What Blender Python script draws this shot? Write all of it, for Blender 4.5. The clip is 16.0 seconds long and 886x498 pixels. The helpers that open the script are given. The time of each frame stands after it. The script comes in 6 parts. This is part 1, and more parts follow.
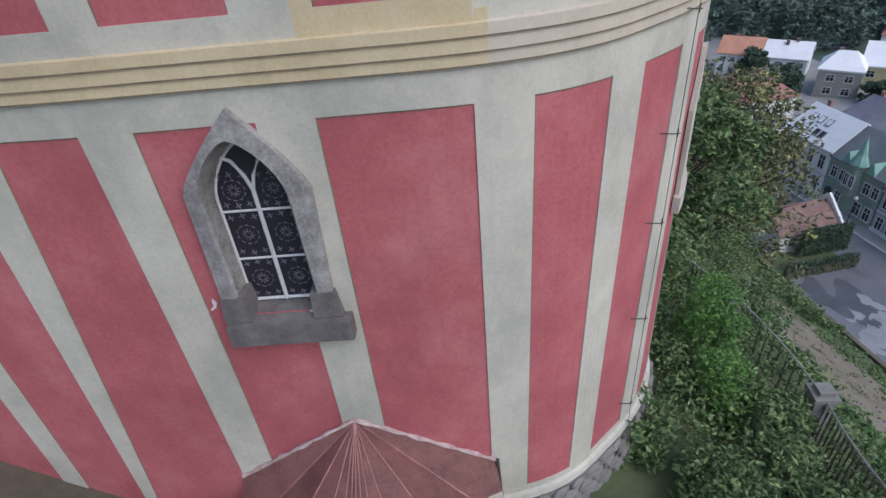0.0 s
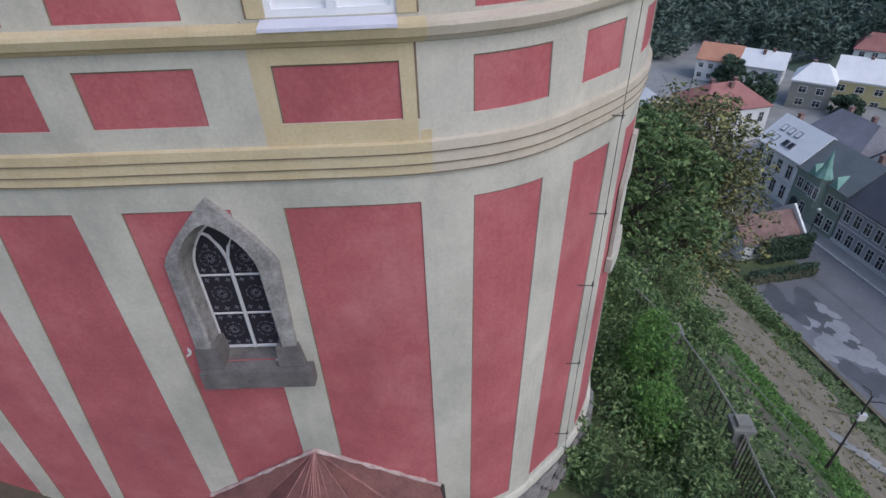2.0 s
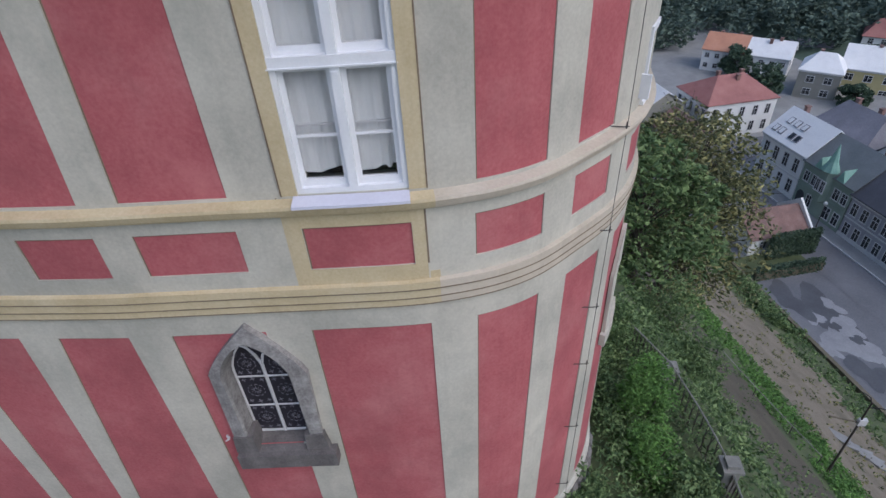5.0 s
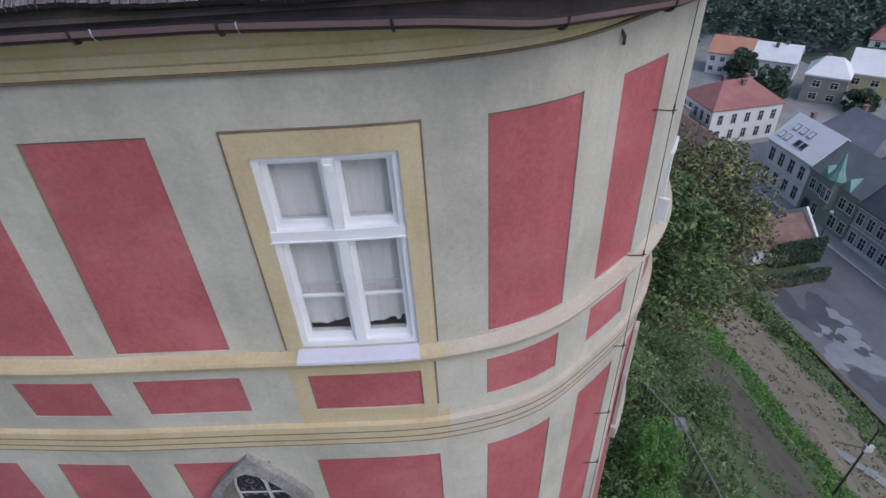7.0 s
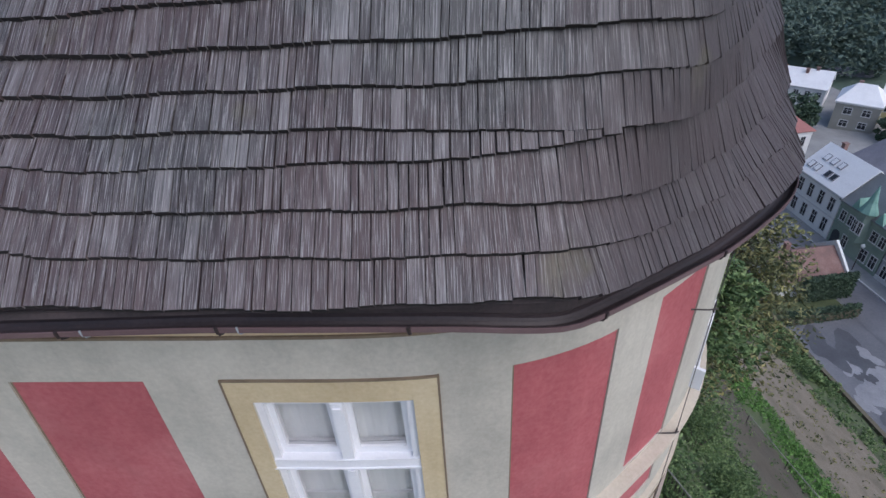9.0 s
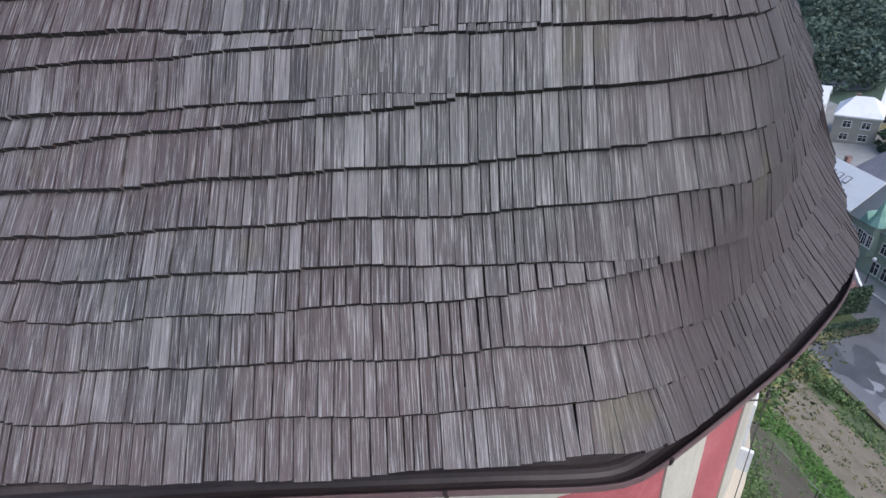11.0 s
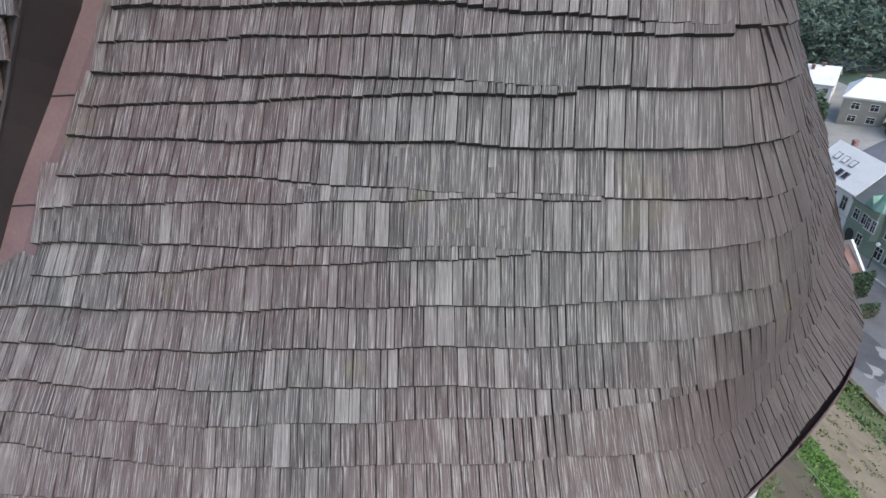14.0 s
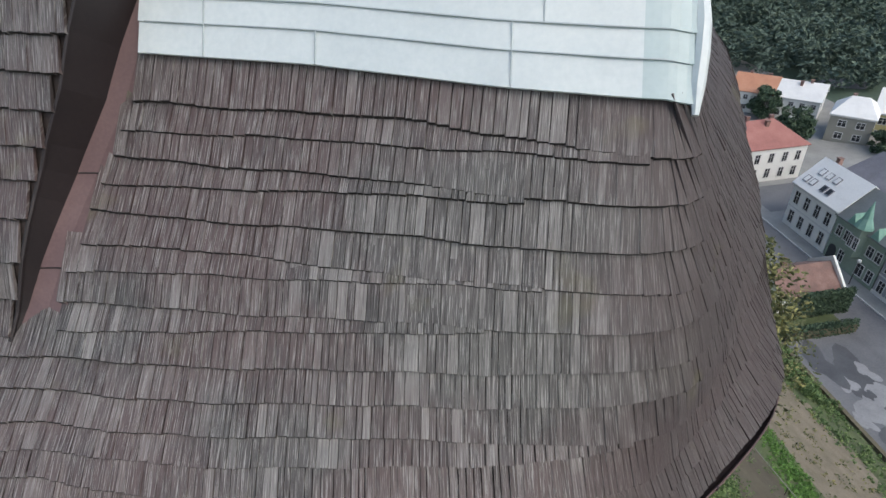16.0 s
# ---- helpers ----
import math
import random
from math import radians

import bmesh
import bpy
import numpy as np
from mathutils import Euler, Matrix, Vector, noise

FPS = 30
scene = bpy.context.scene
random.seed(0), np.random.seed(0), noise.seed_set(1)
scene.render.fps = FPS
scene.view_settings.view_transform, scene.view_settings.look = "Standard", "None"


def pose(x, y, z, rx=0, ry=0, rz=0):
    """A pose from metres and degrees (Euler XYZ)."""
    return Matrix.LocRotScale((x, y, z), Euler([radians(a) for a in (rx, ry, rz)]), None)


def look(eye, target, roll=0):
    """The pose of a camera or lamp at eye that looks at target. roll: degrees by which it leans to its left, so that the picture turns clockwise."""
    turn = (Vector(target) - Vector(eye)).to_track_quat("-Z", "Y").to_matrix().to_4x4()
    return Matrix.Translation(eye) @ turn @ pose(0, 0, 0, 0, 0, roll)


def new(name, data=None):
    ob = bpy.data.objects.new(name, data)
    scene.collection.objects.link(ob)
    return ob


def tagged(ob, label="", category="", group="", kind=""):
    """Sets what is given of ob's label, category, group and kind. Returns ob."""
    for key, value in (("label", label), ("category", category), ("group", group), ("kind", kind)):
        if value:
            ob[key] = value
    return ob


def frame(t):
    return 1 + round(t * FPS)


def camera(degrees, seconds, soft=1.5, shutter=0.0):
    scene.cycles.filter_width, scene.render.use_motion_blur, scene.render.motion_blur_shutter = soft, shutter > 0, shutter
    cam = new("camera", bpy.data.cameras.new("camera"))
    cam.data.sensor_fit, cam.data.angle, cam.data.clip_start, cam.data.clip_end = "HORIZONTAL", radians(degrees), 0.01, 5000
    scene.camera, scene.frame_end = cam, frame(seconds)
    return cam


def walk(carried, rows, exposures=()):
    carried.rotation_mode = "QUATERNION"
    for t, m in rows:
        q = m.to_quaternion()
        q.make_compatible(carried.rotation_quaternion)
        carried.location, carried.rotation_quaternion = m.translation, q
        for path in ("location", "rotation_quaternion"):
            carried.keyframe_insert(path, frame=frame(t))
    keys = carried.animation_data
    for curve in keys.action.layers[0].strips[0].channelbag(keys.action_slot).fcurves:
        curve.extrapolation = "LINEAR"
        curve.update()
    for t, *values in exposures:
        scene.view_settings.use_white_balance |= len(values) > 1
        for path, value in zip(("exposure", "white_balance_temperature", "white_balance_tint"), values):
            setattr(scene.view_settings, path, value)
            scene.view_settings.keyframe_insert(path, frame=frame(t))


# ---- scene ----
cam = camera(78.0, 16.0)
PATH = [
    (0, (0.537, 0.23, 7.877), (0.276, 1.867, 6.758), -5.9),
    (0.5, (0.574, 0.311, 8.263), (0.361, 1.99, 7.196), -6.8),
    (1, (0.744, 0.203, 8.587), (0.523, 1.822, 7.434), -2.9),
    (1.5, (0.863, 0.133, 8.894), (0.627, 1.712, 7.69), -2.2),
    (2, (0.954, 0.099, 9.088), (0.772, 1.721, 7.932), -2.3),
    (2.5, (0.998, 0.064, 9.345), (0.826, 1.67, 8.166), -2.5),
    (3, (1.033, 0.058, 9.627), (0.835, 1.658, 8.443), -2.2),
    (3.5, (0.996, 0.011, 9.92), (0.801, 1.618, 8.745), -2.9),
    (3.7, (1.017, -0.012, 9.984), (0.8, 1.581, 8.794), -4.0),
    (5.8, (0.93, 0.682, 11.216), (0.729, 2.29, 10.045), -3.5),
    (6, (0.903, 0.782, 11.28), (0.687, 2.394, 10.115), -5.1),
    (6.5, (0.953, 1.078, 11.652), (0.735, 2.654, 10.44), -2.8),
    (7, (0.871, 1.372, 11.903), (0.655, 2.962, 10.71), -3.6),
    (7.5, (0.852, 1.697, 12.192), (0.63, 3.304, 11.022), -3.7),
    (8, (0.801, 2.017, 12.488), (0.575, 3.623, 11.317), -4.8),
    (8.2, (0.894, 2.122, 12.622), (0.627, 3.728, 11.461), -5.2),
    (8.5, (0.831, 2.338, 12.802), (0.595, 3.956, 11.65), -3.7),
    (9, (0.781, 2.622, 13.054), (0.494, 4.232, 11.903), -3.5),
    (9.5, (0.699, 2.915, 13.236), (0.409, 4.578, 12.165), -4.8),
    (9.7, (0.742, 3.046, 13.273), (0.418, 4.71, 12.212), -5.5),
    (11.8, (0.415, 3.203, 13.328), (0.115, 4.857, 12.245), -6.5),
    (12, (0.372, 3.179, 13.334), (0.058, 4.828, 12.247), -6.9),
    (12.5, (0.311, 3.189, 13.48), (0.016, 4.855, 12.413), -6.0),
    (13, (0.315, 3.221, 13.759), (0.021, 4.869, 12.665), -6.0),
    (13.5, (0.272, 3.194, 14.049), (-0.028, 4.826, 12.931), -6.2),
    (14, (0.276, 3.175, 14.3), (-0.04, 4.791, 13.165), -6.1),
    (14.5, (0.226, 3.167, 14.482), (-0.086, 4.789, 13.355), -7.7),
    (14.9, (0.216, 3.236, 14.675), (-0.059, 4.838, 13.509), -7.6),
    (15, (0.235, 3.238, 14.702), (-0.058, 4.862, 13.572), -8.6),
    (15.5, (0.371, 3.198, 14.865), (0.078, 4.82, 13.731), -7.0),
    (16, (0.499, 3.0, 15.015), (0.216, 4.625, 13.884), -3.9),
]
walk(cam, [(t, look(eye, target, roll)) for t, eye, target, roll in PATH],
     [(0.0, -0.06, 5750, 12), (1.0, -0.17, 5750, 12), (3.5, -0.25, 5750, 12), (7.0, -0.33, 5750, 13), (9.5, -0.06, 5800, 14), (12.0, 0.46, 6050, 9), (14.5, 0.56, 6450, 7), (16.0, 0.14, 6550, 6)])
SKY, SUN = 0.185, 0.85

# ---------------------------------------------------------------- light
world = bpy.data.worlds.new("overcast_sky")
scene.world = world
world.use_nodes = True
wn = world.node_tree.nodes
sky = wn.new("ShaderNodeTexSky")
sky.sky_type = 'NISHITA'
sky.sun_disc = False
sky.sun_elevation = radians(48)
sky.sun_rotation = radians(128)
sky.air_density, sky.dust_density, sky.ozone_density = 1.2, 3.0, 1.0
bg = wn["Background"]
bg.inputs["Strength"].default_value = SKY
world.node_tree.links.new(sky.outputs[0], bg.inputs["Color"])
sun = new("sun", bpy.data.lights.new("sun", 'SUN'))
sun.data.energy, sun.data.angle, sun.data.color = SUN, radians(60), (1.0, 0.97, 0.93)
sun.matrix_world = look((36, -32, 62), (0, 4, 5))

# ---------------------------------------------------------------- materials
def nodes_of(name, rough=0.85, metal=0.0):
    m = bpy.data.materials.new(name)
    m.use_nodes = True
    b = m.node_tree.nodes["Principled BSDF"]
    b.inputs["Roughness"].default_value = rough
    b.inputs["Metallic"].default_value = metal
    return m, m.node_tree.nodes, m.node_tree.links, b


def noise_node(n, l, vec, scale, detail=5.0, rough=0.6):
    t = n.new("ShaderNodeTexNoise")
    t.inputs["Scale"].default_value = scale
    t.inputs["Detail"].default_value = detail
    t.inputs["Roughness"].default_value = rough
    l.new(vec, t.inputs["Vector"])
    return t.outputs["Fac"]


def ramp(n, l, fac, stops):
    r = n.new("ShaderNodeValToRGB")
    e = r.color_ramp.elements
    while len(e) < len(stops):
        e.new(0.5)
    for k, (p, c) in enumerate(stops):
        e[k].position = p
        e[k].color = (*c, 1) if len(c) == 3 else c
    l.new(fac, r.inputs[0])
    return r.outputs[0]


def mix(n, l, fac, a, b, mode='MIX'):
    x = n.new("ShaderNodeMix")
    x.data_type, x.blend_type = 'RGBA', mode
    for sock, v in ((x.inputs[0], fac), (x.inputs[6], a), (x.inputs[7], b)):
        if isinstance(v, (int, float)):
            sock.default_value = v
        elif isinstance(v, tuple):
            sock.default_value = (*v, 1)
        else:
            l.new(v, sock)
    return x.outputs[2]


def scaled(n, l, vec, s, turn=(0, 0, 0)):
    mp = n.new("ShaderNodeMapping")
    mp.inputs["Scale"].default_value = s
    mp.inputs["Rotation"].default_value = turn
    l.new(vec, mp.inputs["Vector"])
    return mp.outputs[0]


def bump(n, l, b, height, strength, dist):
    k = n.new("ShaderNodeBump")
    k.inputs["Strength"].default_value = strength
    k.inputs["Distance"].default_value = dist
    l.new(height, k.inputs["Height"])
    l.new(k.outputs[0], b.inputs["Normal"])


def weathered(name, col, dark, light, big=1.1, fine=40.0, rough=0.9, relief=0.25, depth=0.004, streak=0.0, vary=0.0, metal=0.0, blotch=0.0):
    """A mottled surface: broad clouds, fine grain, and runs down the wall."""
    m, n, l, b = nodes_of(name, rough, metal)
    pos = n.new("ShaderNodeTexCoord").outputs["Object"]
    broad = noise_node(n, l, pos, big, 6, 0.62)
    grain = noise_node(n, l, pos, fine, 4, 0.6)
    c = ramp(n, l, broad, [(0.30, dark), (0.50, col), (0.72, light)])
    c = mix(n, l, 0.35, c, ramp(n, l, grain, [(0.3, dark), (0.7, light)]), 'MIX')
    if blotch:
        far = noise_node(n, l, scaled(n, l, pos, (1, 1, 0.7)), 0.55, 7, 0.68)
        c = mix(n, l, ramp(n, l, far, [(0.47, (0, 0, 0)), (0.66, (blotch,) * 3)]), c, tuple(v * k for v, k in zip(dark, (0.70, 0.74, 0.74))))
        c = mix(n, l, ramp(n, l, far, [(0.30, (blotch,) * 3), (0.42, (0, 0, 0))]), c, tuple(min(0.8, v * k) for v, k in zip(light, (1.12, 1.1, 1.08))))
    if streak:
        run = noise_node(n, l, scaled(n, l, pos, (5, 5, 0.35)), 1.4, 5, 0.65)
        c = mix(n, l, ramp(n, l, run, [(0.52, (0, 0, 0)), (0.8, (streak,) * 3)]), c, tuple(v * 0.55 for v in dark))
    if vary:
        r = n.new("ShaderNodeObjectInfo").outputs["Random"]
        c = mix(n, l, vary, c, ramp(n, l, r, [(0.0, tuple(v * 0.6 for v in dark)), (1.0, tuple(min(v * 1.3, 0.9) for v in light))]))
    l.new(c, b.inputs["Base Color"])
    bump(n, l, b, mix(n, l, 0.5, broad, grain), relief, depth)
    return m


def shingle_material():
    m, n, l, b = nodes_of("weathered_wood_shingle", 0.56)
    tc = n.new("ShaderNodeTexCoord")
    uv, pos = tc.outputs["UV"], tc.outputs["Object"]
    geo = n.new("ShaderNodeNewGeometry")
    isl, wpos = geo.outputs["Random Per Island"], geo.outputs["Position"]
    obr = n.new("ShaderNodeObjectInfo").outputs["Random"]
    add = n.new("ShaderNodeMath")
    add.operation = 'ADD'
    l.new(isl, add.inputs[0]), l.new(obr, add.inputs[1])
    fr = n.new("ShaderNodeMath")
    fr.operation = 'FRACT'
    l.new(add.outputs[0], fr.inputs[0])
    rnd = fr.outputs[0]
    off = n.new("ShaderNodeCombineXYZ")
    mul = n.new("ShaderNodeMath")
    mul.operation = 'MULTIPLY'
    mul.inputs[1].default_value = 37.0
    l.new(rnd, mul.inputs[0]), l.new(mul.outputs[0], off.inputs[0]), l.new(mul.outputs[0], off.inputs[1])
    va = n.new("ShaderNodeVectorMath")
    l.new(uv, va.inputs[0]), l.new(off.outputs[0], va.inputs[1])
    fib = noise_node(n, l, scaled(n, l, va.outputs[0], (78, 2.6, 1)), 1.0, 6, 0.72)
    fib2 = noise_node(n, l, scaled(n, l, va.outputs[0], (170, 4, 1)), 1.0, 4, 0.68)
    patch = noise_node(n, l, wpos, 0.75, 5, 0.6)
    tone = ramp(n, l, rnd, [(0.0, (0.034, 0.028, 0.029)), (0.3, (0.064, 0.055, 0.055)), (0.8, (0.112, 0.099, 0.097)), (1.0, (0.24, 0.225, 0.22))])
    aged = mix(n, l, ramp(n, l, patch, [(0.44, (0, 0, 0)), (0.60, (0.7,) * 3)]), tone, (0.095, 0.06, 0.058))
    aged = mix(n, l, ramp(n, l, patch, [(0.34, (0.6,) * 3), (0.47, (0, 0, 0))]), aged, (0.10, 0.102, 0.095))
    # boards of the sheltered flank, less bleached and browner; its shade is painted in too
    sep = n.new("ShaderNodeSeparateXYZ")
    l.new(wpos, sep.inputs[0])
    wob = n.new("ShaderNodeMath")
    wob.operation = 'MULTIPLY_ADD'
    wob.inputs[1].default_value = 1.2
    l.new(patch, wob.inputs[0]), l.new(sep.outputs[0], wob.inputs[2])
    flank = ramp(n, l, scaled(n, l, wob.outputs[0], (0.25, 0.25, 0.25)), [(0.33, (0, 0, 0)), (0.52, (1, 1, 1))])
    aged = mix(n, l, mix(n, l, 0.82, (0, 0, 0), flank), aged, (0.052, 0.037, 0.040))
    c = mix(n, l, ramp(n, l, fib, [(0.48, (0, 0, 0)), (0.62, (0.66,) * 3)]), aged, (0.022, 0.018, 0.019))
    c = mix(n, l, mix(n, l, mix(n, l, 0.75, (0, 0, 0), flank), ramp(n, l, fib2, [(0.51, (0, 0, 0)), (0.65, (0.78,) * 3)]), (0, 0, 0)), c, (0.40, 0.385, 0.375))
    moss = noise_node(n, l, wpos, 1.7, 3, 0.5)
    c = mix(n, l, ramp(n, l, moss, [(0.66, (0, 0, 0)), (0.78, (0.35,) * 3)]), c, (0.16, 0.15, 0.06))
    l.new(c, b.inputs["Base Color"])
    bump(n, l, b, mix(n, l, 0.4, fib, fib2), 0.8, 0.006)
    return m


def foliage(name, dark, mid, light, patch=0.8):
    m, n, l, b = nodes_of(name, 0.75)
    geo = n.new("ShaderNodeNewGeometry")
    c = ramp(n, l, geo.outputs["Random Per Island"], [(0.0, dark), (0.55, mid), (1.0, light)])
    p = noise_node(n, l, geo.outputs["Position"], patch, 3)
    c = mix(n, l, ramp(n, l, p, [(0.4, (0, 0, 0)), (0.7, (0.5,) * 3)]), c, dark)
    l.new(c, b.inputs["Base Color"])
    return m


def window_pane(name, col, rough=0.08):
    m, n, l, b = nodes_of(name, rough)
    b.inputs["Base Color"].default_value = (*col, 1)
    return m


PLASTER = weathered("grey_lime_plaster", (0.515, 0.485, 0.41), (0.38, 0.358, 0.303), (0.595, 0.565, 0.485), 0.9, 26, 0.92, 0.45, 0.008, 0.18, blotch=0.6)
RED = weathered("faded_red_wall_paint", (0.42, 0.104, 0.116), (0.33, 0.074, 0.085), (0.51, 0.185, 0.187), 0.9, 24, 0.9, 0.45, 0.008, 0.12, blotch=0.5)
YELLOW = weathered("ochre_wall_paint", (0.57, 0.465, 0.285), (0.44, 0.35, 0.20), (0.63, 0.54, 0.37), 1.4, 30, 0.9, 0.25, 0.004, 0.25)
FADED = weathered("faded_beige_wall_paint", (0.53, 0.46, 0.36), (0.42, 0.36, 0.28), (0.60, 0.53, 0.44), 1.2, 28, 0.9, 0.3, 0.005, 0.15, blotch=0.4)
# dark brown standing in for shadow lines at panel and moulding edges
EDGE_LINE = weathered("edge_shadow_brown", (0.20, 0.145, 0.10), (0.13, 0.10, 0.07), (0.27, 0.21, 0.14), 3, 40, 0.95)
STONE = weathered("grey_window_stone", (0.29, 0.27, 0.26), (0.11, 0.10, 0.10), (0.47, 0.45, 0.43), 4.5, 30, 0.93, 0.9, 0.016, 0.4, blotch=0.5)
DARKSTONE = weathered("dark_soot_stained_sill_stone", (0.135, 0.122, 0.118), (0.07, 0.064, 0.062), (0.21, 0.19, 0.185), 3.5, 45, 0.93, 0.8, 0.012, 0.4)
RUBBLE = weathered("rubble_stone", (0.18, 0.168, 0.155), (0.10, 0.093, 0.085), (0.27, 0.25, 0.235), 4.0, 45, 0.95, 0.8, 0.015, 0.2, 0.3)
WHITE = weathered("white_window_paint", (0.78, 0.78, 0.80), (0.70, 0.70, 0.73), (0.83, 0.83, 0.85), 3, 60, 0.45, 0.1, 0.001)
LILAC = weathered("pale_sheet_metal_sill", (0.60, 0.59, 0.68), (0.52, 0.51, 0.60), (0.66, 0.66, 0.74), 2, 40, 0.5, 0.1, 0.001)
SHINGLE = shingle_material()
# near-black butt ends: the shadow under each course put into their colour
BUTT_SHADE = weathered("shadow_dark_shingle_butt", (0.022, 0.018, 0.018), (0.014, 0.012, 0.012), (0.035, 0.03, 0.03), 8, 60, 0.95)
UNDER = weathered("dark_roof_boarding", (0.05, 0.04, 0.04), (0.03, 0.025, 0.025), (0.08, 0.06, 0.06), 4, 40, 0.95)
GUTTER = weathered("dark_brown_gutter_metal", (0.03, 0.021, 0.022), (0.02, 0.015, 0.016), (0.05, 0.035, 0.036), 3, 40, 0.5, 0.1, 0.001)
FLASH = weathered("brown_painted_flashing", (0.135, 0.085, 0.088), (0.105, 0.066, 0.07), (0.165, 0.11, 0.11), 2, 40, 0.6, 0.15, 0.002, 0.2)
# brown sheet taken near black, the shade of the cheek included in its colour
CHEEK = weathered("shade_darkened_brown_sheet", (0.017, 0.012, 0.014), (0.012, 0.009, 0.011), (0.025, 0.018, 0.02), 2, 30, 0.6, 0.1, 0.002)
SHEET = weathered("white_painted_roof_sheet", (0.56, 0.61, 0.63), (0.47, 0.53, 0.56), (0.63, 0.67, 0.68), 0.8, 25, 0.42, 0.12, 0.003, 0.12)
SHEET_BLUE = weathered("bluish_roof_sheet", (0.40, 0.49, 0.51), (0.35, 0.43, 0.46), (0.46, 0.54, 0.56), 0.8, 25, 0.42, 0.12, 0.003, 0.12)
SEAM = weathered("dull_sheet_seam", (0.36, 0.41, 0.44), (0.30, 0.34, 0.37), (0.44, 0.49, 0.51), 3, 30, 0.6)
IRON = weathered("rusty_dark_iron", (0.05, 0.042, 0.04), (0.03, 0.027, 0.027), (0.09, 0.07, 0.06), 6, 60, 0.7)
CABLE = weathered("dark_cable", (0.06, 0.055, 0.055), (0.04, 0.04, 0.04), (0.1, 0.09, 0.09), 6, 60, 0.6)
PORCH = weathered("worn_red_porch_sheet", (0.38, 0.165, 0.145), (0.20, 0.10, 0.095), (0.47, 0.245, 0.215), 2.2, 22, 0.75, 0.4, 0.006, 0.35)
PORCH_EDGE = weathered("flaked_pale_mortar", (0.42, 0.30, 0.28), (0.30, 0.16, 0.15), (0.58, 0.50, 0.47), 9, 40, 0.95, 0.5, 0.01)
LEAD = window_pane("dark_leaded_glass", (0.022, 0.02, 0.03), 0.35)
LEADLINE = weathered("grey_glass_ornament", (0.17, 0.165, 0.19), (0.10, 0.10, 0.12), (0.24, 0.23, 0.26), 8, 80, 0.6)
CAME = weathered("pale_window_bar", (0.60, 0.59, 0.60), (0.5, 0.49, 0.5), (0.68, 0.67, 0.68), 5, 60, 0.6)
CURTAIN = weathered("white_net_curtain", (0.86, 0.88, 0.89), (0.80, 0.83, 0.84), (0.89, 0.9, 0.91), 2, 50, 0.9)
# near-black backing: the darkness of unlit interiors is in the colour
UNLIT = weathered("unlit_interior_dark", (0.045, 0.05, 0.055), (0.03, 0.035, 0.04), (0.06, 0.065, 0.07), 2, 20, 0.9)
GRASS = weathered("hillside_grass_and_soil", (0.075, 0.10, 0.042), (0.05, 0.06, 0.034), (0.12, 0.145, 0.06), 0.35, 6, 0.95, 0.6, 0.05)
SOIL = weathered("bare_brown_soil", (0.185, 0.155, 0.115), (0.11, 0.095, 0.065), (0.25, 0.215, 0.165), 0.5, 7, 0.95, 0.6, 0.05)
MUD = weathered("damp_dark_path_soil", (0.088, 0.074, 0.054), (0.058, 0.05, 0.037), (0.12, 0.105, 0.075), 0.5, 7, 0.95, 0.5, 0.05)
ASPHALT = weathered("grey_worn_asphalt", (0.155, 0.16, 0.175), (0.105, 0.108, 0.12), (0.20, 0.205, 0.22), 0.12, 4, 0.8, 0.3, 0.01)
PATCH = weathered("pale_worn_asphalt_patch", (0.27, 0.275, 0.29), (0.20, 0.205, 0.22), (0.34, 0.345, 0.36), 0.3, 5, 0.85)
DAMP = weathered("dark_damp_asphalt_patch", (0.085, 0.088, 0.098), (0.06, 0.062, 0.07), (0.11, 0.115, 0.125), 0.3, 5, 0.6)
PAVING = weathered("grey_paving", (0.27, 0.27, 0.265), (0.2, 0.2, 0.2), (0.34, 0.34, 0.33), 0.3, 5, 0.9)
OLDWALL = weathered("mossy_retaining_wall_stone", (0.135, 0.115, 0.075), (0.08, 0.075, 0.045), (0.19, 0.165, 0.12), 0.6, 6, 0.95, 0.5, 0.03, 0.3)
BARK = weathered("grey_brown_bark", (0.085, 0.07, 0.055), (0.05, 0.04, 0.035), (0.13, 0.11, 0.09), 2, 20, 0.95, 0.6, 0.03)
LEAF = foliage("autumn_tinged_tree_leaves", (0.05, 0.065, 0.03), (0.165, 0.175, 0.068), (0.36, 0.33, 0.13))
LEAF_BUSH = foliage("green_bush_leaves", (0.04, 0.078, 0.026), (0.115, 0.185, 0.06), (0.24, 0.32, 0.125))
LEAF_BRIGHT = foliage("fresh_green_shrub_leaves", (0.05, 0.11, 0.02), (0.10, 0.22, 0.04), (0.17, 0.32, 0.07))
LEAF_DARK = foliage("dark_wood_leaves", (0.03, 0.055, 0.034), (0.055, 0.095, 0.055), (0.10, 0.15, 0.085))
# distance haze is mixed into these leaf colours, bluish and low in contrast
LEAF_WOOD = foliage("haze_tinted_far_leaves", (0.055, 0.085, 0.07), (0.085, 0.125, 0.095), (0.135, 0.18, 0.13), 0.06)
SLATE = weathered("dark_slate_roof", (0.075, 0.078, 0.095), (0.055, 0.057, 0.07), (0.10, 0.105, 0.125), 0.5, 8, 0.7, 0.3, 0.02)
OLDSLATE = weathered("worn_purple_grey_roof", (0.20, 0.195, 0.225), (0.14, 0.14, 0.16), (0.27, 0.265, 0.29), 0.25, 5, 0.8, 0.3, 0.02, 0.2)
